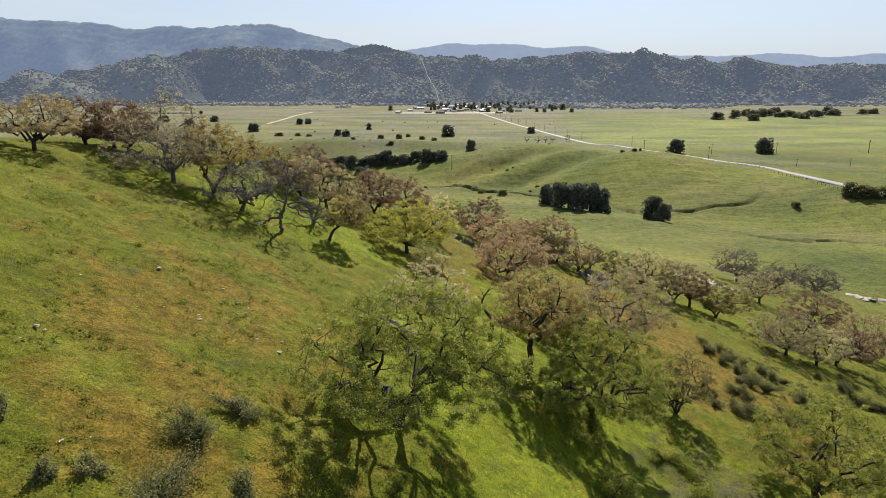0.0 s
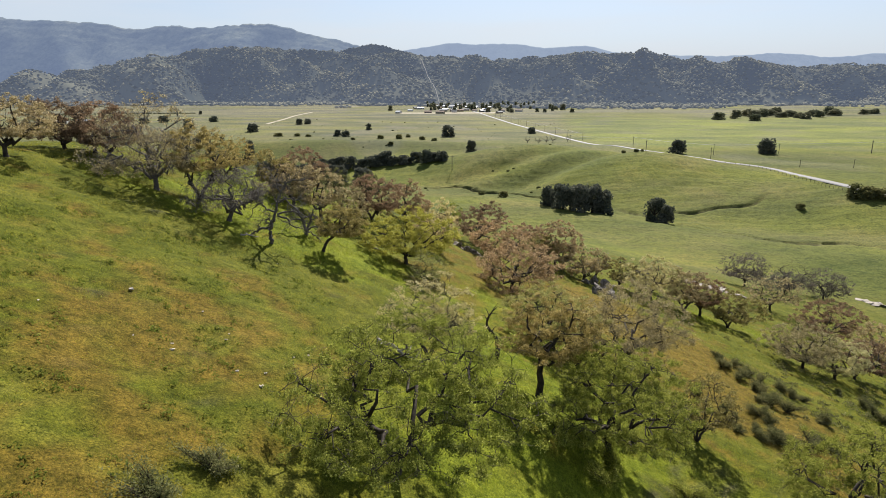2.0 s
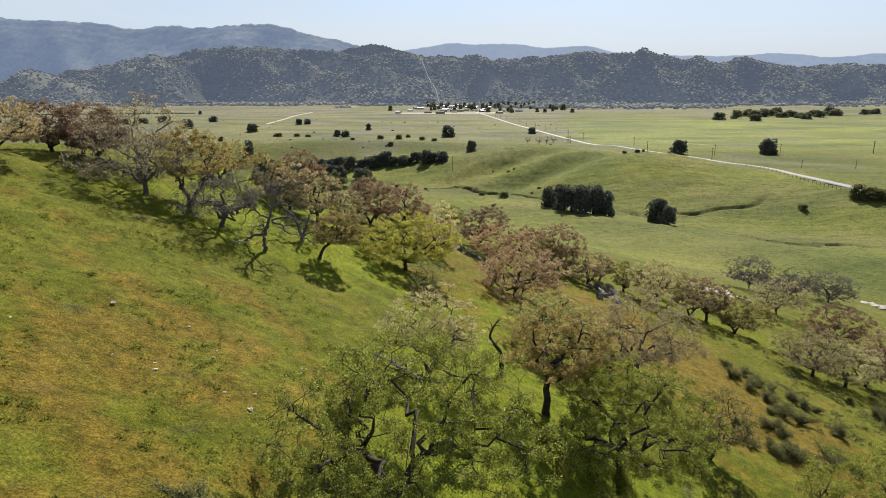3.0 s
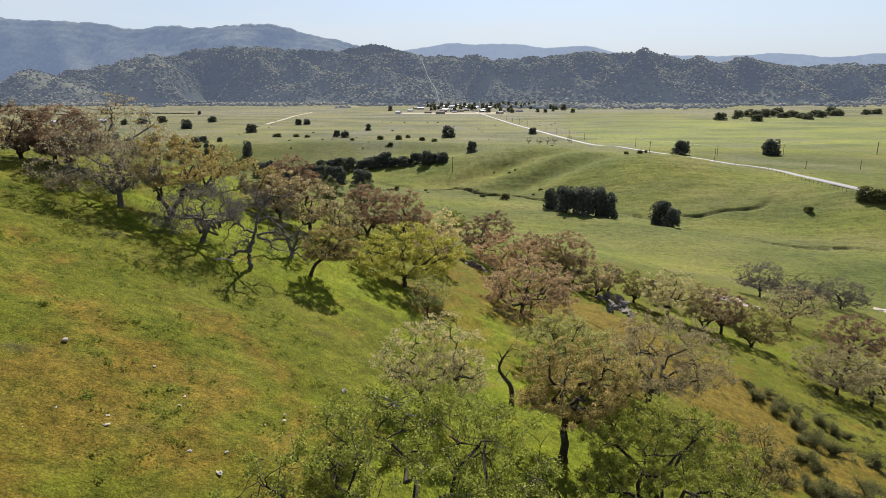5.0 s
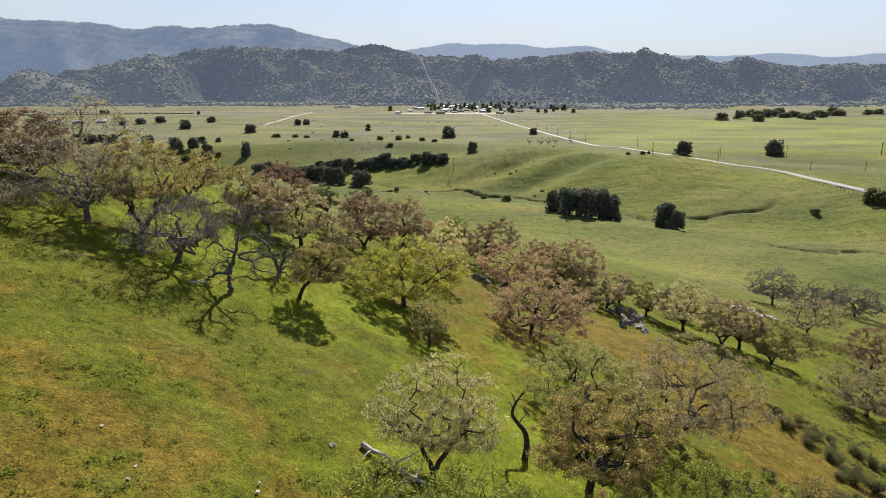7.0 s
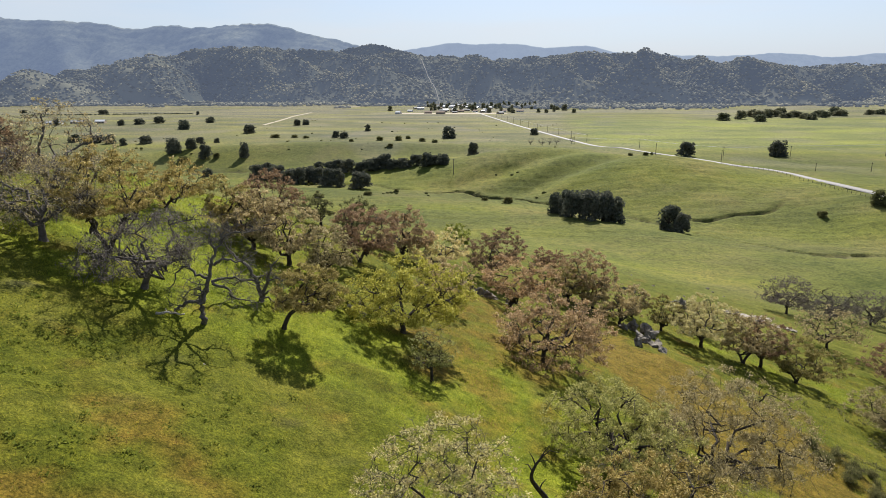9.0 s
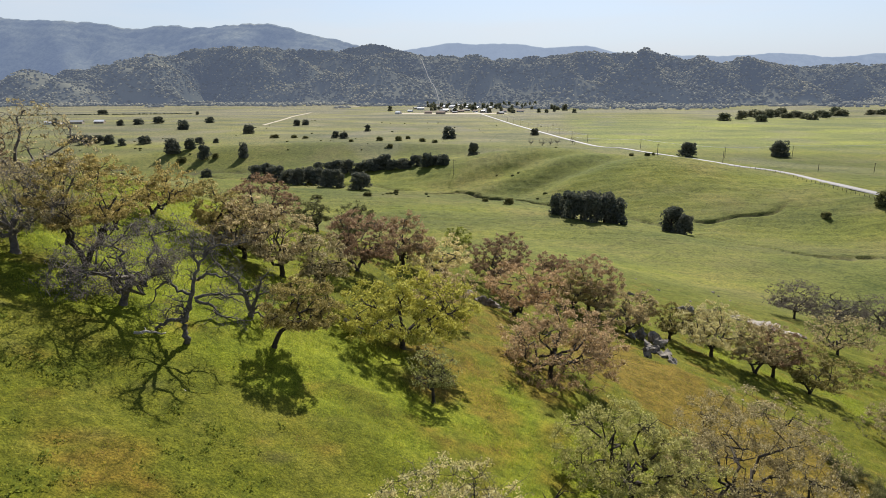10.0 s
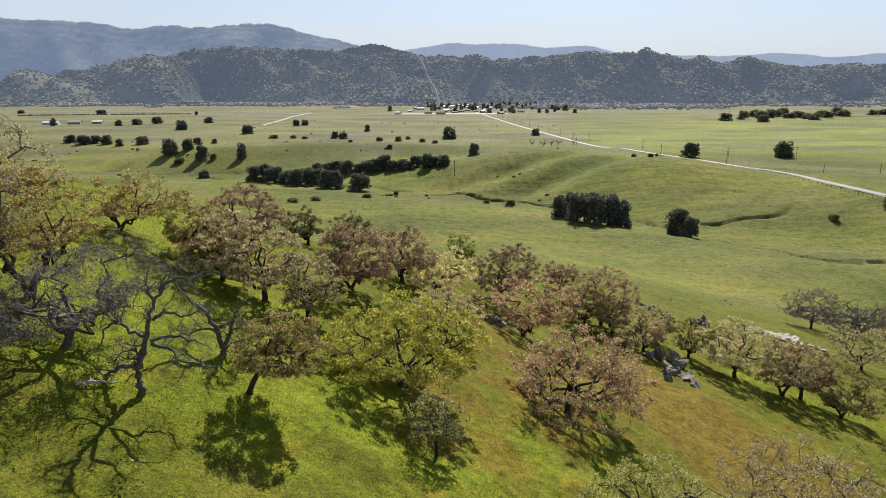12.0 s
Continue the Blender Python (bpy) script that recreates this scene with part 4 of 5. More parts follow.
valley_tree(-243, 615, 5.2, 12.4, "low dark shrub on the valley floor", leaf="brush")
valley_tree(-213, 619, 5.2, 7.3, "low dark shrub on the valley floor", leaf="brush")
valley_tree(-213, 464, 4.3, 10.1, "low dark shrub on the valley floor", leaf="brush")
valley_tree(-218, 853, 5.1, 14.5, "low dark shrub on the valley floor", leaf="brush")
valley_tree(-193, 855, 4.4, 10.2, "low dark shrub on the valley floor", leaf="brush")
valley_tree(-177, 847, 3.6, 8.6, "low dark shrub on the valley floor", leaf="brush")
valley_tree(-79, 817, 5.5, 9.7, "low dark shrub on the valley floor", leaf="brush")
valley_tree(-56, 818, 6.2, 11.1, "low dark shrub on the valley floor", leaf="brush")
valley_tree(-46, 845, 4.3, 7.2, "low dark shrub on the valley floor", leaf="brush")
valley_tree(-26, 802, 4.8, 9.5, "low dark shrub on the valley floor", leaf="brush")
valley_tree(-11, 785, 4.0, 8.0, "low dark shrub on the valley floor", leaf="brush")
valley_tree(-112, 799, 3.4, 6.8, "low dark shrub on the valley floor", leaf="brush")
valley_tree(-52, 643, 3.2, 7.6, "low dark shrub on the valley floor", leaf="brush")
valley_tree(-33, 455, 3.0, 4.6, "low dark shrub on the valley floor", leaf="brush")
valley_tree(-48, 415, 2.8, 6.9, "low dark shrub on the valley floor", leaf="brush")
valley_tree(-75, 395, 2.9, 7.2, "low dark shrub on the valley floor", leaf="brush")
valley_tree(-87, 391, 2.6, 8.4, "low dark shrub on the valley floor", leaf="brush")
valley_tree(25, 413, 2.4, 4.8, "low dark shrub on the valley floor", leaf="brush")
valley_tree(38, 397, 4.6, 7.3, "low dark shrub on the valley floor", leaf="brush")
valley_tree(143, 476, 2.8, 4.7, "low dark shrub on the valley floor", leaf="brush")
valley_tree(148, 478, 2.4, 2.8, "low dark shrub on the valley floor", leaf="brush")
valley_tree(176, 625, 3.2, 6.3, "low dark shrub on the valley floor", leaf="brush")
valley_tree(199, 351, 4.1, 5.2, "low dark shrub on the valley floor", leaf="brush")
valley_tree(199, 355, 2.3, 2.3, "low dark shrub on the valley floor", leaf="brush")
valley_tree(-150, 528, 14.2, 15.0, "dark evergreen oak in a dense creekside belt", group="trees along the creek")
valley_tree(-142, 534, 15.4, 13.5, "dark evergreen oak in a dense creekside belt", group="trees along the creek")
valley_tree(-133, 527, 13.6, 17.7, "dark evergreen oak in a dense creekside belt", group="trees along the creek")
valley_tree(-121, 519, 12.0, 15.9, "dark evergreen oak in a dense creekside belt", group="trees along the creek")
valley_tree(-112, 506, 14.2, 15.0, "dark evergreen oak in a dense creekside belt", group="trees along the creek")
valley_tree(-106, 517, 13.9, 16.3, "dark evergreen oak in a dense creekside belt", group="trees along the creek")
valley_tree(-98, 512, 13.2, 16.6, "dark evergreen oak in a dense creekside belt", group="trees along the creek")
valley_tree(-85, 490, 14.5, 15.3, "dark evergreen oak in a dense creekside belt", group="trees along the creek")
valley_tree(-79, 487, 14.4, 14.1, "dark evergreen oak in a dense creekside belt", group="trees along the creek")
valley_tree(-105, 558, 9.4, 11.9, "dark evergreen oak in a dense creekside belt", group="trees along the creek")
valley_tree(-95, 554, 9.6, 14.1, "dark evergreen oak in a dense creekside belt", group="trees along the creek")
valley_tree(-89, 554, 10.8, 12.8, "dark evergreen oak in a dense creekside belt", group="trees along the creek")
valley_tree(-80, 548, 12.1, 14.2, "dark evergreen oak in a dense creekside belt", group="trees along the creek")
valley_tree(-70, 546, 8.9, 14.1, "dark evergreen oak in a dense creekside belt", group="trees along the creek")
valley_tree(-62, 545, 10.6, 15.1, "dark evergreen oak in a dense creekside belt", group="trees along the creek")
valley_tree(-55, 549, 10.7, 14.9, "dark evergreen oak in a dense creekside belt", group="trees along the creek")
valley_tree(-49, 552, 12.4, 15.1, "dark evergreen oak in a dense creekside belt", group="trees along the creek")
valley_tree(-42, 543, 8.8, 12.8, "dark evergreen oak in a dense creekside belt", group="trees along the creek")
valley_tree(-33, 542, 8.3, 14.8, "dark evergreen oak in a dense creekside belt", group="trees along the creek")
valley_tree(-23, 545, 9.6, 14.2, "dark evergreen oak in a dense creekside belt", group="trees along the creek")
valley_tree(-14, 532, 12.0, 12.9, "dark evergreen oak in a dense creekside belt", group="trees along the creek")
valley_tree(-9, 538, 8.2, 13.5, "dark evergreen oak in a dense creekside belt", group="trees along the creek")
valley_tree(-1, 531, 8.6, 13.4, "dark evergreen oak in a dense creekside belt", group="trees along the creek")
valley_tree(-60, 473, 13.5, 18.2, "round dark oak beside the creek", group="trees along the creek")
valley_tree(58, 349, 11.5, 9.7, "dark evergreen oak in a tight clump by the creek", group="oak clump by the creek")
valley_tree(68, 371, 12.9, 12.3, "dark evergreen oak in a tight clump by the creek", group="oak clump by the creek")
valley_tree(64, 337, 14.4, 12.7, "dark evergreen oak in a tight clump by the creek", group="oak clump by the creek")
valley_tree(72, 335, 15.4, 13.2, "dark evergreen oak in a tight clump by the creek", group="oak clump by the creek")
valley_tree(80, 339, 16.2, 13.9, "dark evergreen oak in a tight clump by the creek", group="oak clump by the creek")
valley_tree(86, 337, 14.4, 12.8, "dark evergreen oak in a tight clump by the creek", group="oak clump by the creek")
valley_tree(84, 395, 13.8, 13.1, "dark evergreen oak in a tight clump by the creek", group="oak clump by the creek")
valley_tree(113, 336, 14.4, 12.2, "dark upright evergreen oak by the creek")
valley_tree(116, 326, 10.8, 9.7, "dark upright evergreen oak by the creek")
valley_tree(228, 622, 14.5, 19, "round dark oak in the open pasture")
valley_tree(316, 626, 15.8, 21.1, "round dark oak in the open pasture")
valley_tree(595, 1317, 18.8, 24.5, "dark oak in a long grove on the plain", leaf="plain", group="grove on the plain")
valley_tree(676, 1439, 16.8, 28.9, "dark oak in a long grove on the plain", leaf="plain", group="grove on the plain")
valley_tree(662, 1382, 16.9, 29.2, "dark oak in a long grove on the plain", leaf="plain", group="grove on the plain")
valley_tree(692, 1405, 18.1, 27.8, "dark oak in a long grove on the plain", leaf="plain", group="grove on the plain")
valley_tree(730, 1460, 17.0, 37.1, "dark oak in a long grove on the plain", leaf="plain", group="grove on the plain")
valley_tree(792, 1541, 18.5, 30.3, "dark oak in a long grove on the plain", leaf="plain", group="grove on the plain")
valley_tree(718, 1378, 12.3, 30.1, "dark oak in a long grove on the plain", leaf="plain", group="grove on the plain")
valley_tree(760, 1416, 15.1, 31.6, "dark oak in a long grove on the plain", leaf="plain", group="grove on the plain")
valley_tree(740, 1349, 12.0, 21.0, "dark oak in a long grove on the plain", leaf="plain", group="grove on the plain")
valley_tree(727, 1299, 14.6, 23.3, "dark oak in a long grove on the plain", leaf="plain", group="grove on the plain")
valley_tree(831, 1454, 15.2, 27.8, "dark oak in a long grove on the plain", leaf="plain", group="grove on the plain")
valley_tree(806, 1386, 15.0, 25.6, "dark oak in a long grove on the plain", leaf="plain", group="grove on the plain")
valley_tree(911, 1528, 19.8, 32.4, "dark oak in a long grove on the plain", leaf="plain", group="grove on the plain")
valley_tree(893, 1478, 14.7, 34.9, "dark oak in a long grove on the plain", leaf="plain", group="grove on the plain")
valley_tree(538, 1268, 16.2, 30.3, "dark oak on the open plain", leaf="plain")
valley_tree(588, 1222, 14.6, 25.0, "dark oak on the open plain", leaf="plain")
valley_tree(994, 1529, 13.1, 26.2, "dark oak on the open plain", leaf="plain")
valley_tree(1033, 1554, 13.3, 26.6, "dark oak on the open plain", leaf="plain")
valley_tree(-144, 1772, 15.2, 15.2, "dark oak on the open plain", leaf="plain")
valley_tree(334, 1813, 18.6, 18.6, "dark oak on the open plain", leaf="plain")
valley_tree(231, 355, 8.3, 11.5, "dark leafy thicket beside the road", leaf="brush")
valley_tree(235, 349, 7.6, 12.6, "dark leafy thicket beside the road", leaf="brush")
valley_tree(241, 345, 6.9, 12.5, "dark leafy thicket beside the road", leaf="brush")
oak("thin grey roadside tree by the pasture", 99, 755, 8.9, 7.7, "grey", 300, 0, full=0.1, bark=BARK_PALE, name="roadside_tree", more=0.3)
oak("thin grey roadside tree by the pasture", 110, 739, 10, 8.7, "grey", 301, 0, full=0.1, bark=BARK_PALE, name="roadside_tree", more=0.3)
oak("thin grey roadside tree by the pasture", 121, 755, 8.9, 6.4, "grey", 302, 0, full=0.1, bark=BARK_PALE, name="roadside_tree", more=0.3)
oak("thin grey roadside tree by the pasture", 130, 762, 9, 9, "grey", 303, 0, full=0.1, bark=BARK_PALE, name="roadside_tree", more=0.3)
oak("thin grey roadside tree by the pasture", 149, 770, 9.1, 6.5, "grey", 304, 0, full=0.1, bark=BARK_PALE, name="roadside_tree", more=0.3)


# ---- road, poles, wires, fences ----
def ribbon(name, label, category, points, width, mat, lift, n=14):
    """A strip laid on the ground along a line, with a low shoulder on either side."""
    line = spline([(x, y, 0) for x, y in points], n)
    verts, faces = [], []
    level = np.array([z_at(p.x, p.y) for p in line])
    level = np.convolve(np.pad(level, 4, mode="edge"), np.ones(9) / 9, mode="valid")
    for i, p in enumerate(line):
        d = (line[min(i + 1, len(line) - 1)] - line[max(i - 1, 0)]).normalized()
        s = Vector((d.y, -d.x, 0))
        for off, drop in ((-0.62, -0.5), (-0.5, 0.0), (0.0, 0.06), (0.5, 0.0), (0.62, -0.5)):
            q = p + s * width * off
            verts.append((q.x, q.y, max(level[i], z_at(q.x, q.y)) + lift + drop))
        if i:
            a = i * 5
            faces += [(a - 5 + k, a - 4 + k, a + 1 + k, a + k) for k in range(4)]
    ob = link_mesh(name, verts, faces, mat)
    return tagged(ob, label, category, kind="structure")


ROAD = plain("sunlit_road", (0.20, 0.19, 0.175), (0.27, 0.255, 0.24), 0.15, 0.7)
DIRT = plain("dirt_track", (0.33, 0.28, 0.20), (0.47, 0.41, 0.31), 0.1, 0.95)
ROAD_LINE = [(76, 1700), (90, 1569), (122, 1203), (142, 1002), (158, 828), (171, 722), (187, 668), (211, 635), (229, 585), (239, 530), (240, 475), (238, 431), (239, 399), (242, 375), (244, 348), (240, 300)]
ribbon("road", "pale sunlit two-lane road across the valley", "road", ROAD_LINE, 4.6, ROAD, 0.45)
POLE_WOOD = plain("weathered_pole", (0.06, 0.05, 0.04), (0.13, 0.11, 0.09), 2.0)
WIRE = plain("bright_wire", (0.5, 0.5, 0.48), (0.6, 0.6, 0.58), 1.0, 0.5)


def box(bm, w, d, h, m):
    bmesh.ops.create_cube(bm, size=1.0, matrix=m @ Matrix.Diagonal((w, d, h, 1)))


def utility_pole(x, y, tall=10.0, turn=0.0):
    thing = new("utility_pole")
    thing.location, thing.rotation_euler = (x, y, z_at(x, y) - 0.3), (0, 0, radians(turn))
    tagged(thing, "weathered wooden utility pole beside the pasture", "utility pole", "utility poles")
    if "pole" not in TRUNKS:
        bm = bmesh.new()
        bmesh.ops.create_cone(bm, cap_ends=True, segments=8, radius1=0.24, radius2=0.16, depth=10.3, matrix=pose(0, 0, 5.15))
        TRUNKS["pole"] = part("pole", bm, POLE_WOOD, thing).data
        bm = bmesh.new()
        box(bm, 2.4, 0.14, 0.16, pose(0, 0.2, 9.6))
        TRUNKS["arm"] = part("crossarm", bm, POLE_WOOD, thing).data
    else:
        for name, me in (("pole", TRUNKS["pole"]), ("crossarm", TRUNKS["arm"])):
            new(name, me).parent = thing
    thing.scale = (1, 1, tall / 10)
    return Vector((x, y, z_at(x, y) + tall - 0.6))


def wire(tops):
    pts, rads = [], []
    for a, b in zip(tops, tops[1:]):
        for k in range(8):
            t = k / 8
            p = a.lerp(b, t)
            pts.append(p - Vector((0, 0, 4 * t * (1 - t) * (b - a).length * 0.012)))
    pts.append(tops[-1])
    v, f = tubes([(0, pts, [0.07] * len(pts))], 4)
    tagged(array_mesh("power_line", v, f, WIRE), "thin bright power line strung between wooden poles", "power line")


# ---- ranch buildings at the foot of the hills ----
WALLS = [plain("white_painted_wall", (0.46, 0.455, 0.44), (0.62, 0.61, 0.59), 0.5), plain("tan_painted_wall", (0.30, 0.25, 0.19), (0.40, 0.34, 0.27), 0.5),
         plain("brown_board_wall", (0.28, 0.22, 0.17), (0.38, 0.31, 0.25), 0.5)]
ROOFS = [plain("bright_metal_roof", (0.55, 0.56, 0.57), (0.74, 0.75, 0.76), 0.4, 0.6), plain("grey_shingle_roof", (0.28, 0.28, 0.28), (0.40, 0.40, 0.40), 0.6),
         plain("brown_shingle_roof", (0.24, 0.17, 0.13), (0.34, 0.25, 0.2), 0.6)]
PANE = plain("dark_window_glass", (0.02, 0.025, 0.03), (0.05, 0.055, 0.06), 1.0, 0.15)


def house(x, y, w, d, h, turn, wall, roof, label):
    thing = new("ranch_building")
    thing.location, thing.rotation_euler = (x, y, z_at(x, y) - 0.3), (0, 0, radians(turn))
    tagged(thing, label, "building", "ranch buildings")
    bm = bmesh.new()
    box(bm, w, d, h + 0.3, pose(0, 0, h / 2 + 0.15))
    part("wall", bm, WALLS[wall], thing)
    bm = bmesh.new()
    e, top = 0.5, h + 0.3 + d * 0.24
    for s in (-1, 1):
        q = [bm.verts.new(c) for c in ((-w / 2 - e, s * (d / 2 + e), h + 0.15), (w / 2 + e, s * (d / 2 + e), h + 0.15), (w / 2 + e, 0, top), (-w / 2 - e, 0, top))]
        q2 = [bm.verts.new(c.co + Vector((0, 0, 0.25))) for c in q]
        bm.faces.new(q)
        bm.faces.new(q2)
        for k in range(4):
            bm.faces.new((q[k], q[(k + 1) % 4], q2[(k + 1) % 4], q2[k]))
    bmesh.ops.recalc_face_normals(bm, faces=bm.faces)
    part("roof", bm, ROOFS[roof], thing)
    bm = bmesh.new()
    for s in (-1, 1):
        bm = bm if s < 0 else bmesh.new()
        q = [bm.verts.new((s * (w / 2 - i), v, z)) for i in (0.05, 0.25) for v, z in ((-d / 2, h + 0.2), (d / 2, h + 0.2), (0, top))]
        for k in ((0, 1, 2), (5, 4, 3), (0, 3, 4, 1), (1, 4, 5, 2), (2, 5, 3, 0)):
            bm.faces.new([q[i] for i in k])
        part("gable", bm, WALLS[wall], thing)
    n = max(2, int(w / 5))
    for k in range(n):
        bm = bmesh.new()
        box(bm, 1.4, 0.12, 1.3, pose((k + 0.5) * w / n - w / 2, -d / 2 - 0.02, h * 0.55 + 0.3))
        part("window", bm, PANE, thing)


for k in range(40):
    r = random.Random(40 + k)
    hx, hy = r.gauss(40, 75), r.uniform(1560, 2300)
    house(hx, hy, r.uniform(9, 21), r.uniform(7, 11), r.uniform(2.8, 4.2), r.uniform(-40, 40), k % 3, (0, 1, 0, 2)[k % 4],
          ("white ranch building with a low gable roof", "tan ranch building under shade trees", "brown board barn with a plain roof")[k % 3])
for k in range(60):
    r = random.Random(140 + k)
    valley_tree(r.uniform(-60, 330), r.uniform(1600, 2250), r.uniform(9, 19), r.uniform(9, 15), "dark shade tree among the ranch buildings", "plain", "shade trees round the ranch")


def road_fence():
    """Wooden posts with two wires along the near side of the road."""
    thing = new("fence")
    tagged(thing, "wooden post and wire fence beside the road", "fence")
    line = [p for p in spline([(x - 9, y, 0) for x, y in ROAD_LINE[7:15]], 7)]
    tops = []
    for p in line:
        z = z_at(p.x, p.y)
        bm = bmesh.new()
        bmesh.ops.create_cone(bm, cap_ends=True, segments=6, radius1=0.12, radius2=0.1, depth=1.8, matrix=Matrix.Translation((p.x, p.y, z + 0.7)))
        part("post", bm, POLE_WOOD, thing)
        tops.append(Vector((p.x, p.y, z)))
    for up in (0.7, 1.3):
        v, f = tubes([(0, [t + Vector((0, 0, up)) for t in tops], [0.025] * len(tops))], 4)
        array_mesh("wire", v, f, POLE_WOOD, thing)


road_fence()

utility_pole(151, 479, 8.2)
utility_pole(326, 623, 10.3)
utility_pole(274, 491, 6.3)
utility_pole(7, 502, 11.7)
utility_pole(425, 636, 12.8)
utility_pole(322, 501, 7.4)
utility_pole(-195, 463, 6.0)
utility_pole(236, 565, 11.0)
wire([utility_pole(x, y, h) for x, y, h in ((150, 760, 9), (204, 690, 10), (258, 612, 10), (330, 640, 10.3), (424, 635, 12), (560, 640, 11))])
wire([utility_pole(101 + 14 + 0.0 * k, 1420 - 0 * k, 9) if k == 0 else utility_pole(np.interp(1420 - 62 * k, (600, 722, 828, 1002, 1203, 1569), (222, 183, 170, 154, 134, 102)), 1420 - 62 * k, 9) for k in range(11)])
ribbon("dirt_track", "pale dirt track crossing the dry plain", "track", [(-305, 1115), (-318, 1300), (-335, 1480), (-341, 1690)], 5.0, DIRT, 0.35)
ribbon("dirt_track", "pale dirt track at the foot of the hills", "track", [(-330, 2000), (-300, 2150), (-200, 2260)], 7.0, DIRT, 0.5)
ribbon("ranch_yard", "pale gravel yard round the ranch buildings", "yard", [(-110, 1600), (-20, 1592), (70, 1596), (150, 1610)], 46.0, DIRT, 0.3)
for k in range(3):
    house(-680 + 34 * k, 1150 + 12 * k, 26 - 5 * k, 11, 3.5, 8, k, (0, 1, 0)[k], "low ranch house with a pale roof out on the plain")


# ---- shrubs, stones, fallen wood on the hillside ----
def shrub(x, y, tall, wide, label="dark olive-green brush shrub on the slope", leaf="brush"):
    seed = int(abs(x) * 37 + abs(y) * 11)
    nr = np.random.RandomState(seed)
    thing = new("shrub")
    thing.location = (x, y, z_at(x, y) - 0.08)
    tagged(thing, label, "shrub", "hillside brush")
    stems, skew = [], nr.uniform(0.65, 1.5)
    lobes = [(nr.normal() * 0.32 * wide, nr.normal() * 0.32 * wide, nr.uniform(0.4, 1.05)) for k in range(5)]
    for k in range(60):
        lx, ly, lt = lobes[k % 5]
        a, out_ = nr.uniform(0, math.tau), abs(nr.normal(0, 0.17)) * wide
        tip = Vector(((lx + math.cos(a) * out_) * skew, (ly + math.sin(a) * out_) / skew, tall * lt * nr.uniform(0.75, 1.05)))
        tip.z += z_at(x + tip.x, y + tip.y) - z_at(x, y)
        mid = tip * 0.5 + Vector((nr.normal() * 0.08, nr.normal() * 0.08, 0.1 * tall))
        stems.append((0, [Vector((nr.normal() * 0.06, nr.normal() * 0.06, 0)), mid, tip], [0.028, 0.018, 0.006]))
    v, f = tubes(stems, 3)
    tagged(array_mesh("branchwork", v, f, BARK, thing), kind="stuff")
    tips = np.array([s[1][k][:] for s in stems for k in (1, 2, 2)])
    n = int(1100 + 1200 * wide)
    c = tips[nr.randint(0, len(tips), n)] * nr.uniform(0.55, 1.1, (n, 1)) + nr.normal(0, 0.095 * wide, (n, 3)) * np.array([1, 1, 1.1])
    v, f = leaf_cards(nr, c, 0.085, corners=3)
    tagged(array_mesh("foliage", v, f, LEAF[leaf], thing), kind="stuff")
    return thing


def rock_mesh(seed, w, d, h, crack=0.35, cuts=2):
    bm = bmesh.new()
    bmesh.ops.create_icosphere(bm, subdivisions=cuts, radius=0.5)
    off = Vector((seed * 3.1, seed * 1.7, seed * 0.9))
    for v in bm.verts:
        q = v.co * 2.2 + off
        k = 1 + crack * noise.noise(q) + 0.5 * crack * noise.cell(q * 1.7)
        v.co = Vector((v.co.x * w * k, v.co.y * d * k, v.co.z * h * k))
    return bm


def stone(x, y, size, label="small pale stone lying in the grass", mat=None):
    seed = int(abs(x) * 53 + y * 7) % 97
    size *= 0.75
    bm = rock_mesh(seed, size, size * 0.65, size * 0.4, 0.75, cuts=2)
    me = bpy.data.meshes.new("stone")
    bm.to_mesh(me)
    bm.free()
    me.materials.append(mat or STONE)
    ob = new("stone", me)
    ob.location, ob.rotation_euler = (x, y, z_at(x, y) + size * 0.06), (0, 0, seed)
    return tagged(ob, label, "stone", "stones in the grass")


def outcrop(x, y, wide, deep, tall, pieces, label, seed, mat, turn=0.0, flat=1.0):
    """A rock outcrop: several broken blocks that lean on one another, sunk into the slope."""
    r = random.Random(seed)
    thing = new("rock_outcrop")
    z0 = z_at(x, y)
    thing.location = (x, y, z0)
    tagged(thing, label, "rock")
    c, s = math.cos(radians(turn)), math.sin(radians(turn))
    for k in range(pieces):
        u, v = r.uniform(-0.5, 0.5) * wide, r.uniform(-0.5, 0.5) * deep
        px, py = u * c - v * s, u * s + v * c
        w = wide * r.uniform(0.22, 0.45) * (5 / pieces) ** 0.4
        bm = rock_mesh(seed + k, w, w * r.uniform(0.5, 0.9), tall * r.uniform(0.35, 1.0) * flat, 0.85, 2)
        bm.transform(Matrix.Translation((px, py, z_at(x + px, y + py) - z0 + tall * 0.12)) @ pose(0, 0, 0, r.uniform(-14, 14), r.uniform(-14, 14), r.uniform(0, 360)))
        part("rock", bm, mat, thing)
    return thing


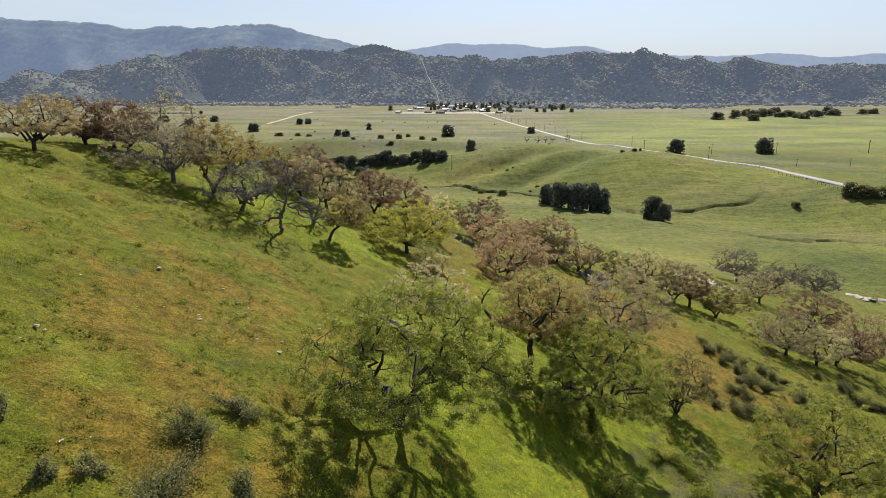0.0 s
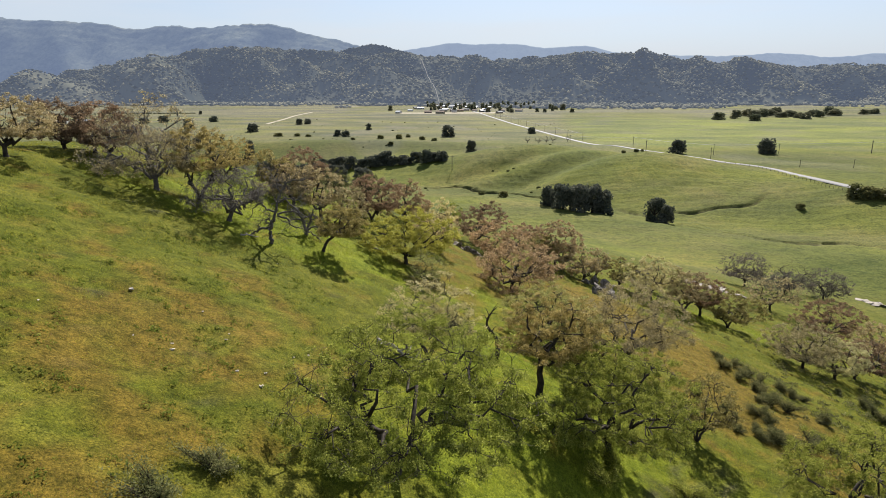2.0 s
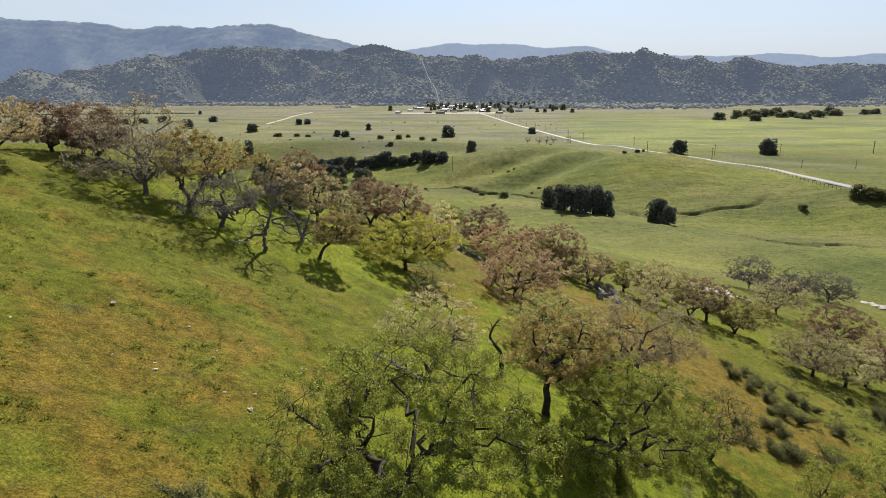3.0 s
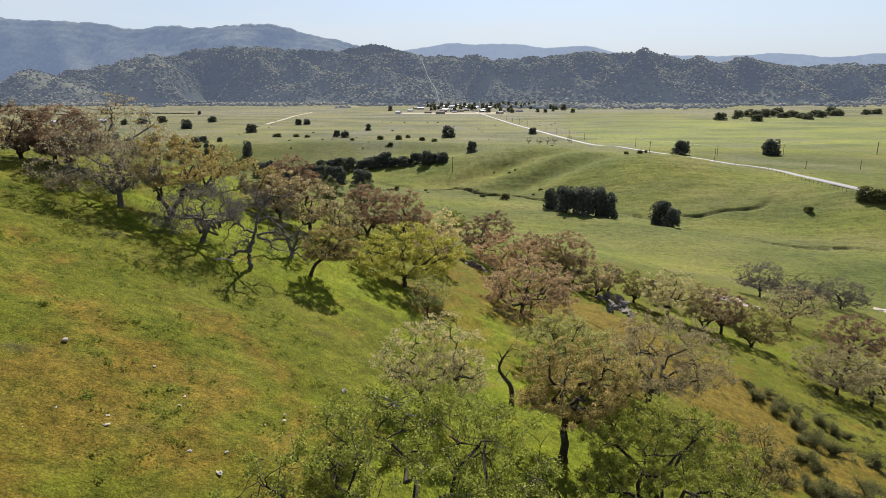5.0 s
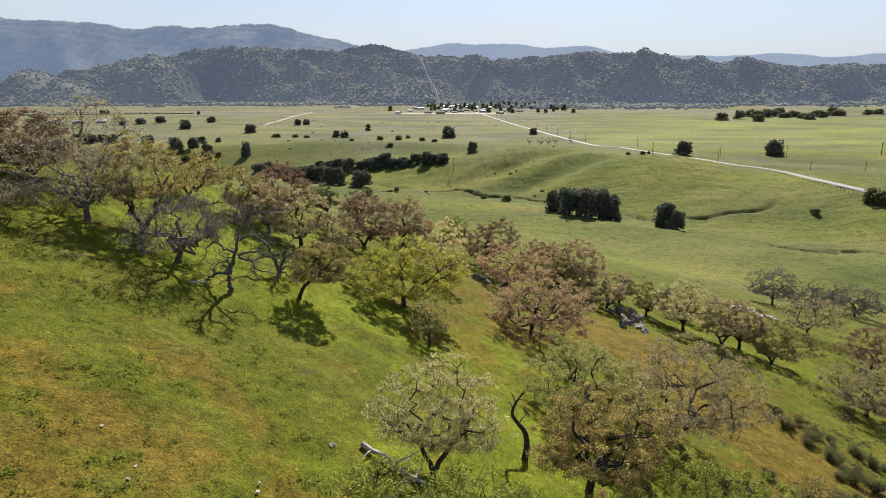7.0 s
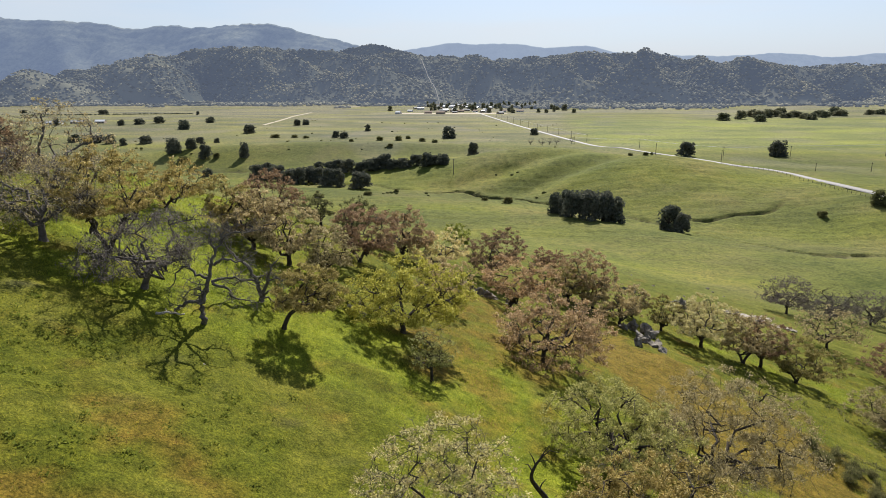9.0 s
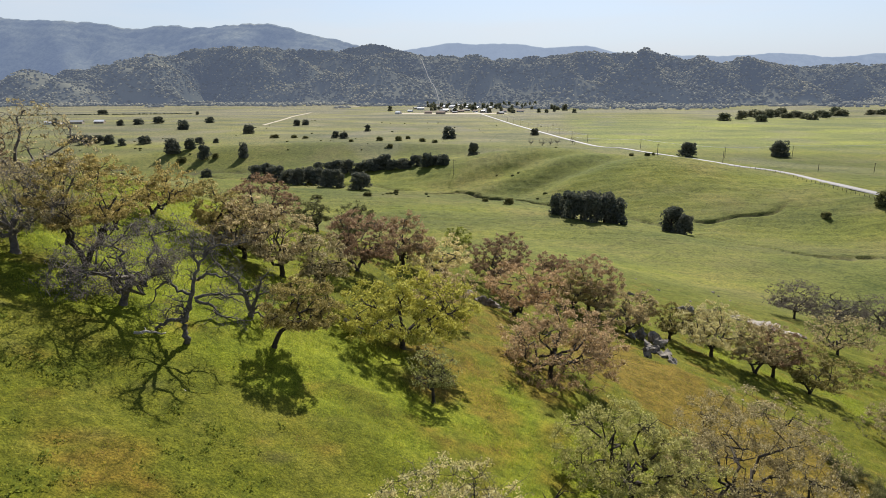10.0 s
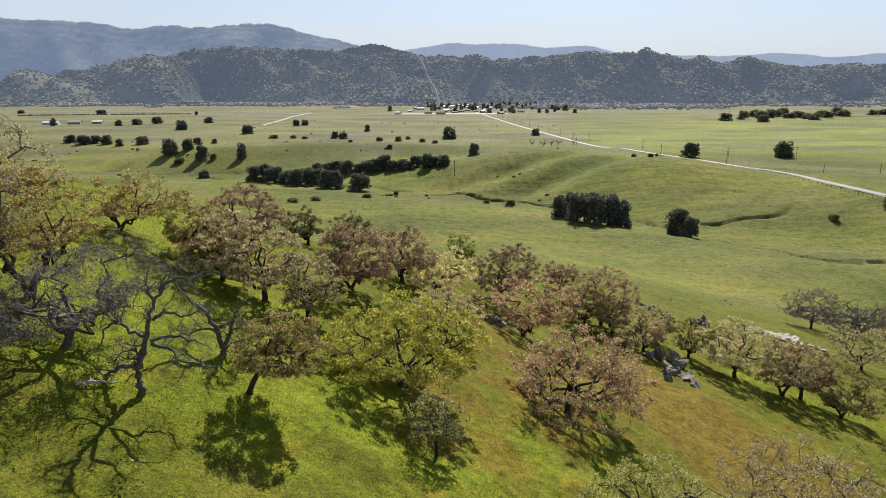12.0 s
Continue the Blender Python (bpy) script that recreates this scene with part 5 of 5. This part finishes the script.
def fallen_wood(x0, y0, x1, y1, rad, label, seed, mat=None, arms=8):
    r = random.Random(seed)
    a, b = Vector((x0, y0, z_at(x0, y0) + rad)), Vector((x1, y1, z_at(x1, y1) + rad))
    pts = [a.lerp(b, k / 6) + Vector((r.gauss(0, 0.05), r.gauss(0, 0.05), abs(r.gauss(0.08, 0.08)))) for k in range(7)]
    thing = new("fallen_branch")
    thing.location = a
    tagged(thing, label, "deadwood")
    pts = [p - a for p in pts]
    v, f = tubes([(0, pts, [rad * (1 - 0.09 * k) for k in range(7)])], 7)
    array_mesh("log", v, f, mat or DEADWOOD, thing, smooth=True)
    for k in range(arms):
        p = pts[1 + k % 5]
        d = Vector((r.uniform(-1, 1), r.uniform(-1, 1), r.uniform(0.0, 0.35))).normalized() * (b - a).length * r.uniform(0.2, 0.45)
        v, f = tubes([(0, [p, p + d * 0.5 + Vector((0, 0, 0.05)), p + d], [rad * 0.5, rad * 0.3, rad * 0.1])], 5)
        array_mesh("side_branch", v, f, mat or DEADWOOD, thing)


shrub(-10.9, 25.2, 1.6, 2.0, "grey-green brush shrub in the hillside grass", "scrub")
shrub(-9.9, 28.1, 1.0, 1.3, "grey-green brush shrub in the hillside grass", "scrub")
shrub(-10.9, 20.5, 1.8, 3.0, "grey-green brush shrub in the hillside grass", "scrub")
shrub(-8.0, 22.5, 1.7, 1.4, "grey-green brush shrub in the hillside grass", "scrub")
shrub(-14.4, 20.0, 0.8, 1.0, "grey-green brush shrub in the hillside grass", "scrub")
shrub(-13.4, 21.0, 0.6, 0.9, "grey-green brush shrub in the hillside grass", "scrub")
shrub(-17.3, 22.3, 1.0, 0.8, "grey-green brush shrub in the hillside grass", "scrub")
shrub(35.0, 76.4, 0.9, 1.3)
shrub(34.0, 76.1, 1.3, 1.6)
shrub(36.7, 75.2, 0.9, 1.4)
shrub(34.9, 73.6, 1.4, 1.8)
shrub(39.0, 76.1, 0.8, 1.2)
shrub(37.1, 75.8, 1.5, 1.9)
shrub(35.7, 70.8, 1.3, 1.6)
shrub(36.5, 71.5, 1.7, 1.9)
shrub(34.0, 66.8, 1.1, 1.3)
shrub(35.8, 67.2, 1.6, 2.0)
shrub(35.7, 68.1, 0.7, 1.5)
shrub(37.1, 66.4, 1.4, 2.0)
shrub(31.9, 60.3, 1.1, 1.6)
shrub(31.6, 61.6, 1.4, 1.8)
shrub(30.8, 55.8, 0.8, 1.7)
shrub(30.2, 55.9, 1.3, 2.0)
shrub(36.1, 59.4, 0.7, 1.8)
shrub(34.4, 57.2, 1.2, 1.9)
shrub(25.3, 62.2, 0.7, 1.1)
shrub(27.0, 59.8, 1.3, 1.1)
shrub(26.6, 56.1, 0.9, 1.0)
shrub(27.4, 58.4, 1.3, 1.1)
shrub(40.7, 65.9, 0.8, 1.1)
shrub(41.5, 66.3, 1.6, 1.7)
shrub(54.0, 74.7, 1.2, 1.1)
shrub(54.0, 76.3, 1.6, 1.8)
shrub(55.0, 73.6, 0.8, 1.5)
shrub(55.0, 74.9, 1.5, 2.1)
shrub(52.1, 80.4, 0.7, 0.9)
shrub(53.9, 78.2, 1.2, 1.4)
shrub(57.1, 74.6, 1.0, 1.6)
shrub(56.7, 74.5, 1.5, 1.9)
shrub(42.4, 72.2, 0.9, 1.1)
shrub(40.6, 71.7, 1.3, 1.7)
shrub(40.9, 74.1, 0.7, 1.7)
shrub(40.4, 74.1, 1.3, 1.6)
shrub(28.5, 55.8, 0.6, 1.5)
shrub(28.8, 56.6, 1.1, 1.5)
shrub(31.7, 58.0, 0.9, 1.1)
shrub(32.3, 56.5, 1.1, 1.7)
shrub(37.2, 57.1, 0.8, 1.3)
shrub(36.6, 58.0, 1.2, 1.7)
shrub(35.0, 79.3, 0.8, 1.1)
shrub(36.5, 78.1, 1.1, 1.4)
stone(-19.8, 42.4, 0.47)
stone(-15.2, 37.1, 0.35)
stone(-20.4, 29.8, 0.45)
stone(-20.0, 29.8, 0.23)
stone(-10.1, 36.2, 0.42)
stone(-11.7, 37.2, 0.29)
stone(-10.3, 37.7, 0.29)
stone(-20.3, 28.3, 0.27)
stone(-17.6, 35.3, 0.20)
stone(-17.3, 37.1, 0.25)
stone(-14.1, 41.2, 0.23)
stone(-15.5, 42.6, 0.24)
stone(-8.7, 41.7, 0.32)
stone(-13.2, 40.0, 0.23)
stone(-14.3, 22.9, 0.16)
stone(-15.0, 22.2, 0.31)
stone(-10.9, 24.8, 0.15)
stone(-22.1, 36.9, 0.31)
stone(-15.5, 37.8, 0.26)
stone(-13.3, 40.8, 0.20)
stone(-8.8, 42.3, 0.26)
stone(-9.4, 40.8, 0.20)
stone(-7.6, 44.1, 0.22)
stone(32.2, 91.2, 0.57)
stone(-14.6, 57.1, 0.38)
for k in range(9):
    r = random.Random(700 + k)
    shrub(r.uniform(10, 21), r.uniform(33, 44), r.uniform(0.8, 1.7), r.uniform(1.2, 2.4), "leafy green undergrowth in the shaded gully", "green")
stone(68.3, 182.0, 1.3, "dark lichen-covered rock in the pasture", ROCK)
stone(67.0, 176.0, 1.0, "dark lichen-covered rock in the pasture", ROCK)
stone(66.5, 168.5, 0.9, "dark lichen-covered rock in the pasture", ROCK)
stone(46.0, 159.0, 1.2, "dark lichen-covered rock in the pasture", ROCK)
stone(45.6, 174.0, 0.8, "dark lichen-covered rock in the pasture", ROCK)
stone(37.5, 172.0, 0.8, "dark lichen-covered rock in the pasture", ROCK)
stone(50.5, 152.5, 1.1, "dark lichen-covered rock in the pasture", ROCK)
outcrop(4.6, 100.0, 6.4, 2.4, 1.2, 9, "layered grey rock ledge across the grass", 11, ROCK, 10)
outcrop(25.4, 106.0, 5.0, 3.4, 2.6, 6, "dark lichen-covered boulders under the oaks", 23, ROCK)
outcrop(24.4, 99.6, 4.2, 4.0, 1.9, 6, "broken grey boulders on the slope", 35, ROCK)
outcrop(44.0, 138.0, 4.2, 3.0, 2.2, 4, "dark rock knob rising from the slope", 47, ROCK)
outcrop(35.2, 141.5, 2.4, 1.6, 1.0, 3, "low dark rocks in the grass", 59, ROCK)
outcrop(62.8, 144.4, 13.0, 4.0, 0.9, 26, "pale flat rock slab at the foot of the slope", 61, ROCK_PALE, -25, 0.7)
outcrop(128.0, 180.0, 11.0, 3.0, 0.9, 10, "pale flat rocks in the meadow", 77, ROCK_PALE, -20, 0.7)
fallen_wood(-4.9, 47.6, -1.5, 45.2, 0.15, "bleached fallen limb with broken side branches", 5)
fallen_wood(-8.9, 73.5, -7.3, 72.8, 0.16, "short bleached log under the oak", 6, arms=3)
fallen_wood(-18.6, 60.6, -17.3, 61.8, 0.09, "pale dead branch in the tall grass", 7, arms=4)
stone(-6.4, 47.1, 0.55, "weathered dark stump in the grass", ROCK)
# the bent dead snag
snag = new("dead_snag")
snag.location = (4.1, 51.2, z_at(4.1, 51.2) - 0.1)
tagged(snag, "bent dead oak snag with a few crooked twigs", "tree")
line = spline([(0, 0, 0), (0.12, 0, 0.9), (0.0, 0.1, 1.8), (-0.5, 0.1, 2.5), (-0.8, 0, 3.1), (-0.62, 0, 3.8), (-0.2, 0.1, 4.3)], 4)
v, f = tubes([(0, line, [0.21 * (1 - 0.88 * k / len(line)) for k in range(len(line))])], 8)
array_mesh("trunk", v, f, BARK, snag, smooth=True)
v, f = tubes([(0, [line[k], line[k] + Vector((a * 0.4, 0.1, 0.3)), line[k] + Vector((a, 0.2, 0.2 + b))], [0.045, 0.03, 0.01])
              for k, a, b in ((11, 0.4, 0.3), (16, 0.3, 0.4), (18, -0.5, 0.1), (20, -0.3, 0.4), (23, 0.9, -0.1), (22, 0.5, 0.5), (12, -0.5, 0.1), (19, 0.7, 0.1))], 4)
tagged(array_mesh("branchwork", v, f, BARK, snag), kind="stuff")


# ---- weeds and tussocks ----
def tussocks(name, label, leaf, count, where, size, blades, seed, area):
    """Low ragged tufts dotted over the slope."""
    nr = np.random.RandomState(seed)
    x0, x1, y0, y1 = area
    x, y = nr.uniform(x0, x1, count * 6), nr.uniform(y0, y1, count * 6)
    ok = nr.uniform(0, 1, len(x)) < where(x, y)
    x, y = x[ok][:count], y[ok][:count]
    s = size * nr.uniform(0.5, 1.6, len(x))
    k = np.repeat(np.arange(len(x)), blades)
    off = nr.normal(0, 1, (len(k), 3)) * np.array([0.5, 0.5, 0.35]) * s[k][:, None]
    px, py = x[k] + off[:, 0], y[k] + off[:, 1]
    c = np.stack([px, py, height(px, py) + np.abs(off[:, 2])], -1)
    v, f = leaf_cards(nr, c, np.clip(s[k] * 0.45, 0.08, 0.3)[:, None], corners=3)
    tagged(array_mesh(name, v, f, LEAF[leaf]), label, "weeds", kind="stuff")


def right_slope(x, y):
    return np.clip(step(x - 0.25 * (y - 60), 30, 40) * (0.35 + 0.8 * rough_noise(x, y, 9, 81)), 0, 1)


def left_slope(x, y):
    return np.clip(0.15 + 0.9 * rough_noise(x, y, 6, 82), 0, 1) * step(-(x + 0.35 * (y - 30)), -2, 6)


tussocks("tussocks", "low dark tussocks dotted over the open slope", "brush", 700, right_slope, 0.36, 22, 84, (26, 78, 50, 96))
tussocks("weeds", "low green weeds scattered through the hillside grass", "weed", 1500, left_slope, 0.2, 20, 85, (-45, 2, 14, 58))


# ---- grass ----
def grass(name, label, mat, count, keep, tall, seed, far=118):
    """Pairs of bent blades each over the near slope."""
    nr = np.random.RandomState(seed)
    y = 10 + (far - 10) * nr.uniform(0, 1, count * 4) ** 1.7
    x = nr.uniform(-1, 1, count * 4) * (y * 0.75 + 6)
    ok = (nr.uniform(0, 1, len(x)) < keep(x, y)) & (x > -52)
    x, y = x[ok][:count], y[ok][:count]
    z = height(x, y) - 0.02
    n = len(x)
    p = np.repeat(np.stack([x, y, z], -1), 2, axis=0) + nr.normal(0, 0.12, (n * 2, 3)) * np.array([1, 1, 0])
    a = nr.uniform(0, math.tau, n * 2)
    grow_ = 0.75 + np.repeat(y, 2) / 90
    h, w = tall * nr.uniform(0.5, 1.3, n * 2) * grow_, 0.010 * nr.uniform(0.7, 1.5, n * 2) * grow_
    side = np.stack([np.cos(a), np.sin(a), 0 * a], -1)
    tip = p + np.stack([nr.normal(0, 0.5, n * 2) * h, nr.normal(0, 0.5, n * 2) * h, h], -1)
    v = np.stack([p - side * w[:, None], p + side * w[:, None], tip], 1).reshape(-1, 3)
    ob = array_mesh(name, v, np.arange(n * 6).reshape(-1, 3), mat)
    tagged(ob, label, "grass", kind="stuff")


grass("grass", "green spring grass on the hillside", LEAF["blade"], 115000, lambda x, y: np.clip(1 - dryness(x, y) - 0.6 * lushness(x, y), 0.05, 1), 0.13, 71)
grass("tall_grass", "tall bright green grass under the oaks", LEAF["rushgrass"], 65000, lambda x, y: lushness(x, y) * (1 - 0.7 * dryness(x, y)), 0.15, 72)
grass("dry_grass", "reddish dry grass on the hillside", LEAF["drygrass"], 26000, lambda x, y: dryness(x, y), 0.11, 73, 95)
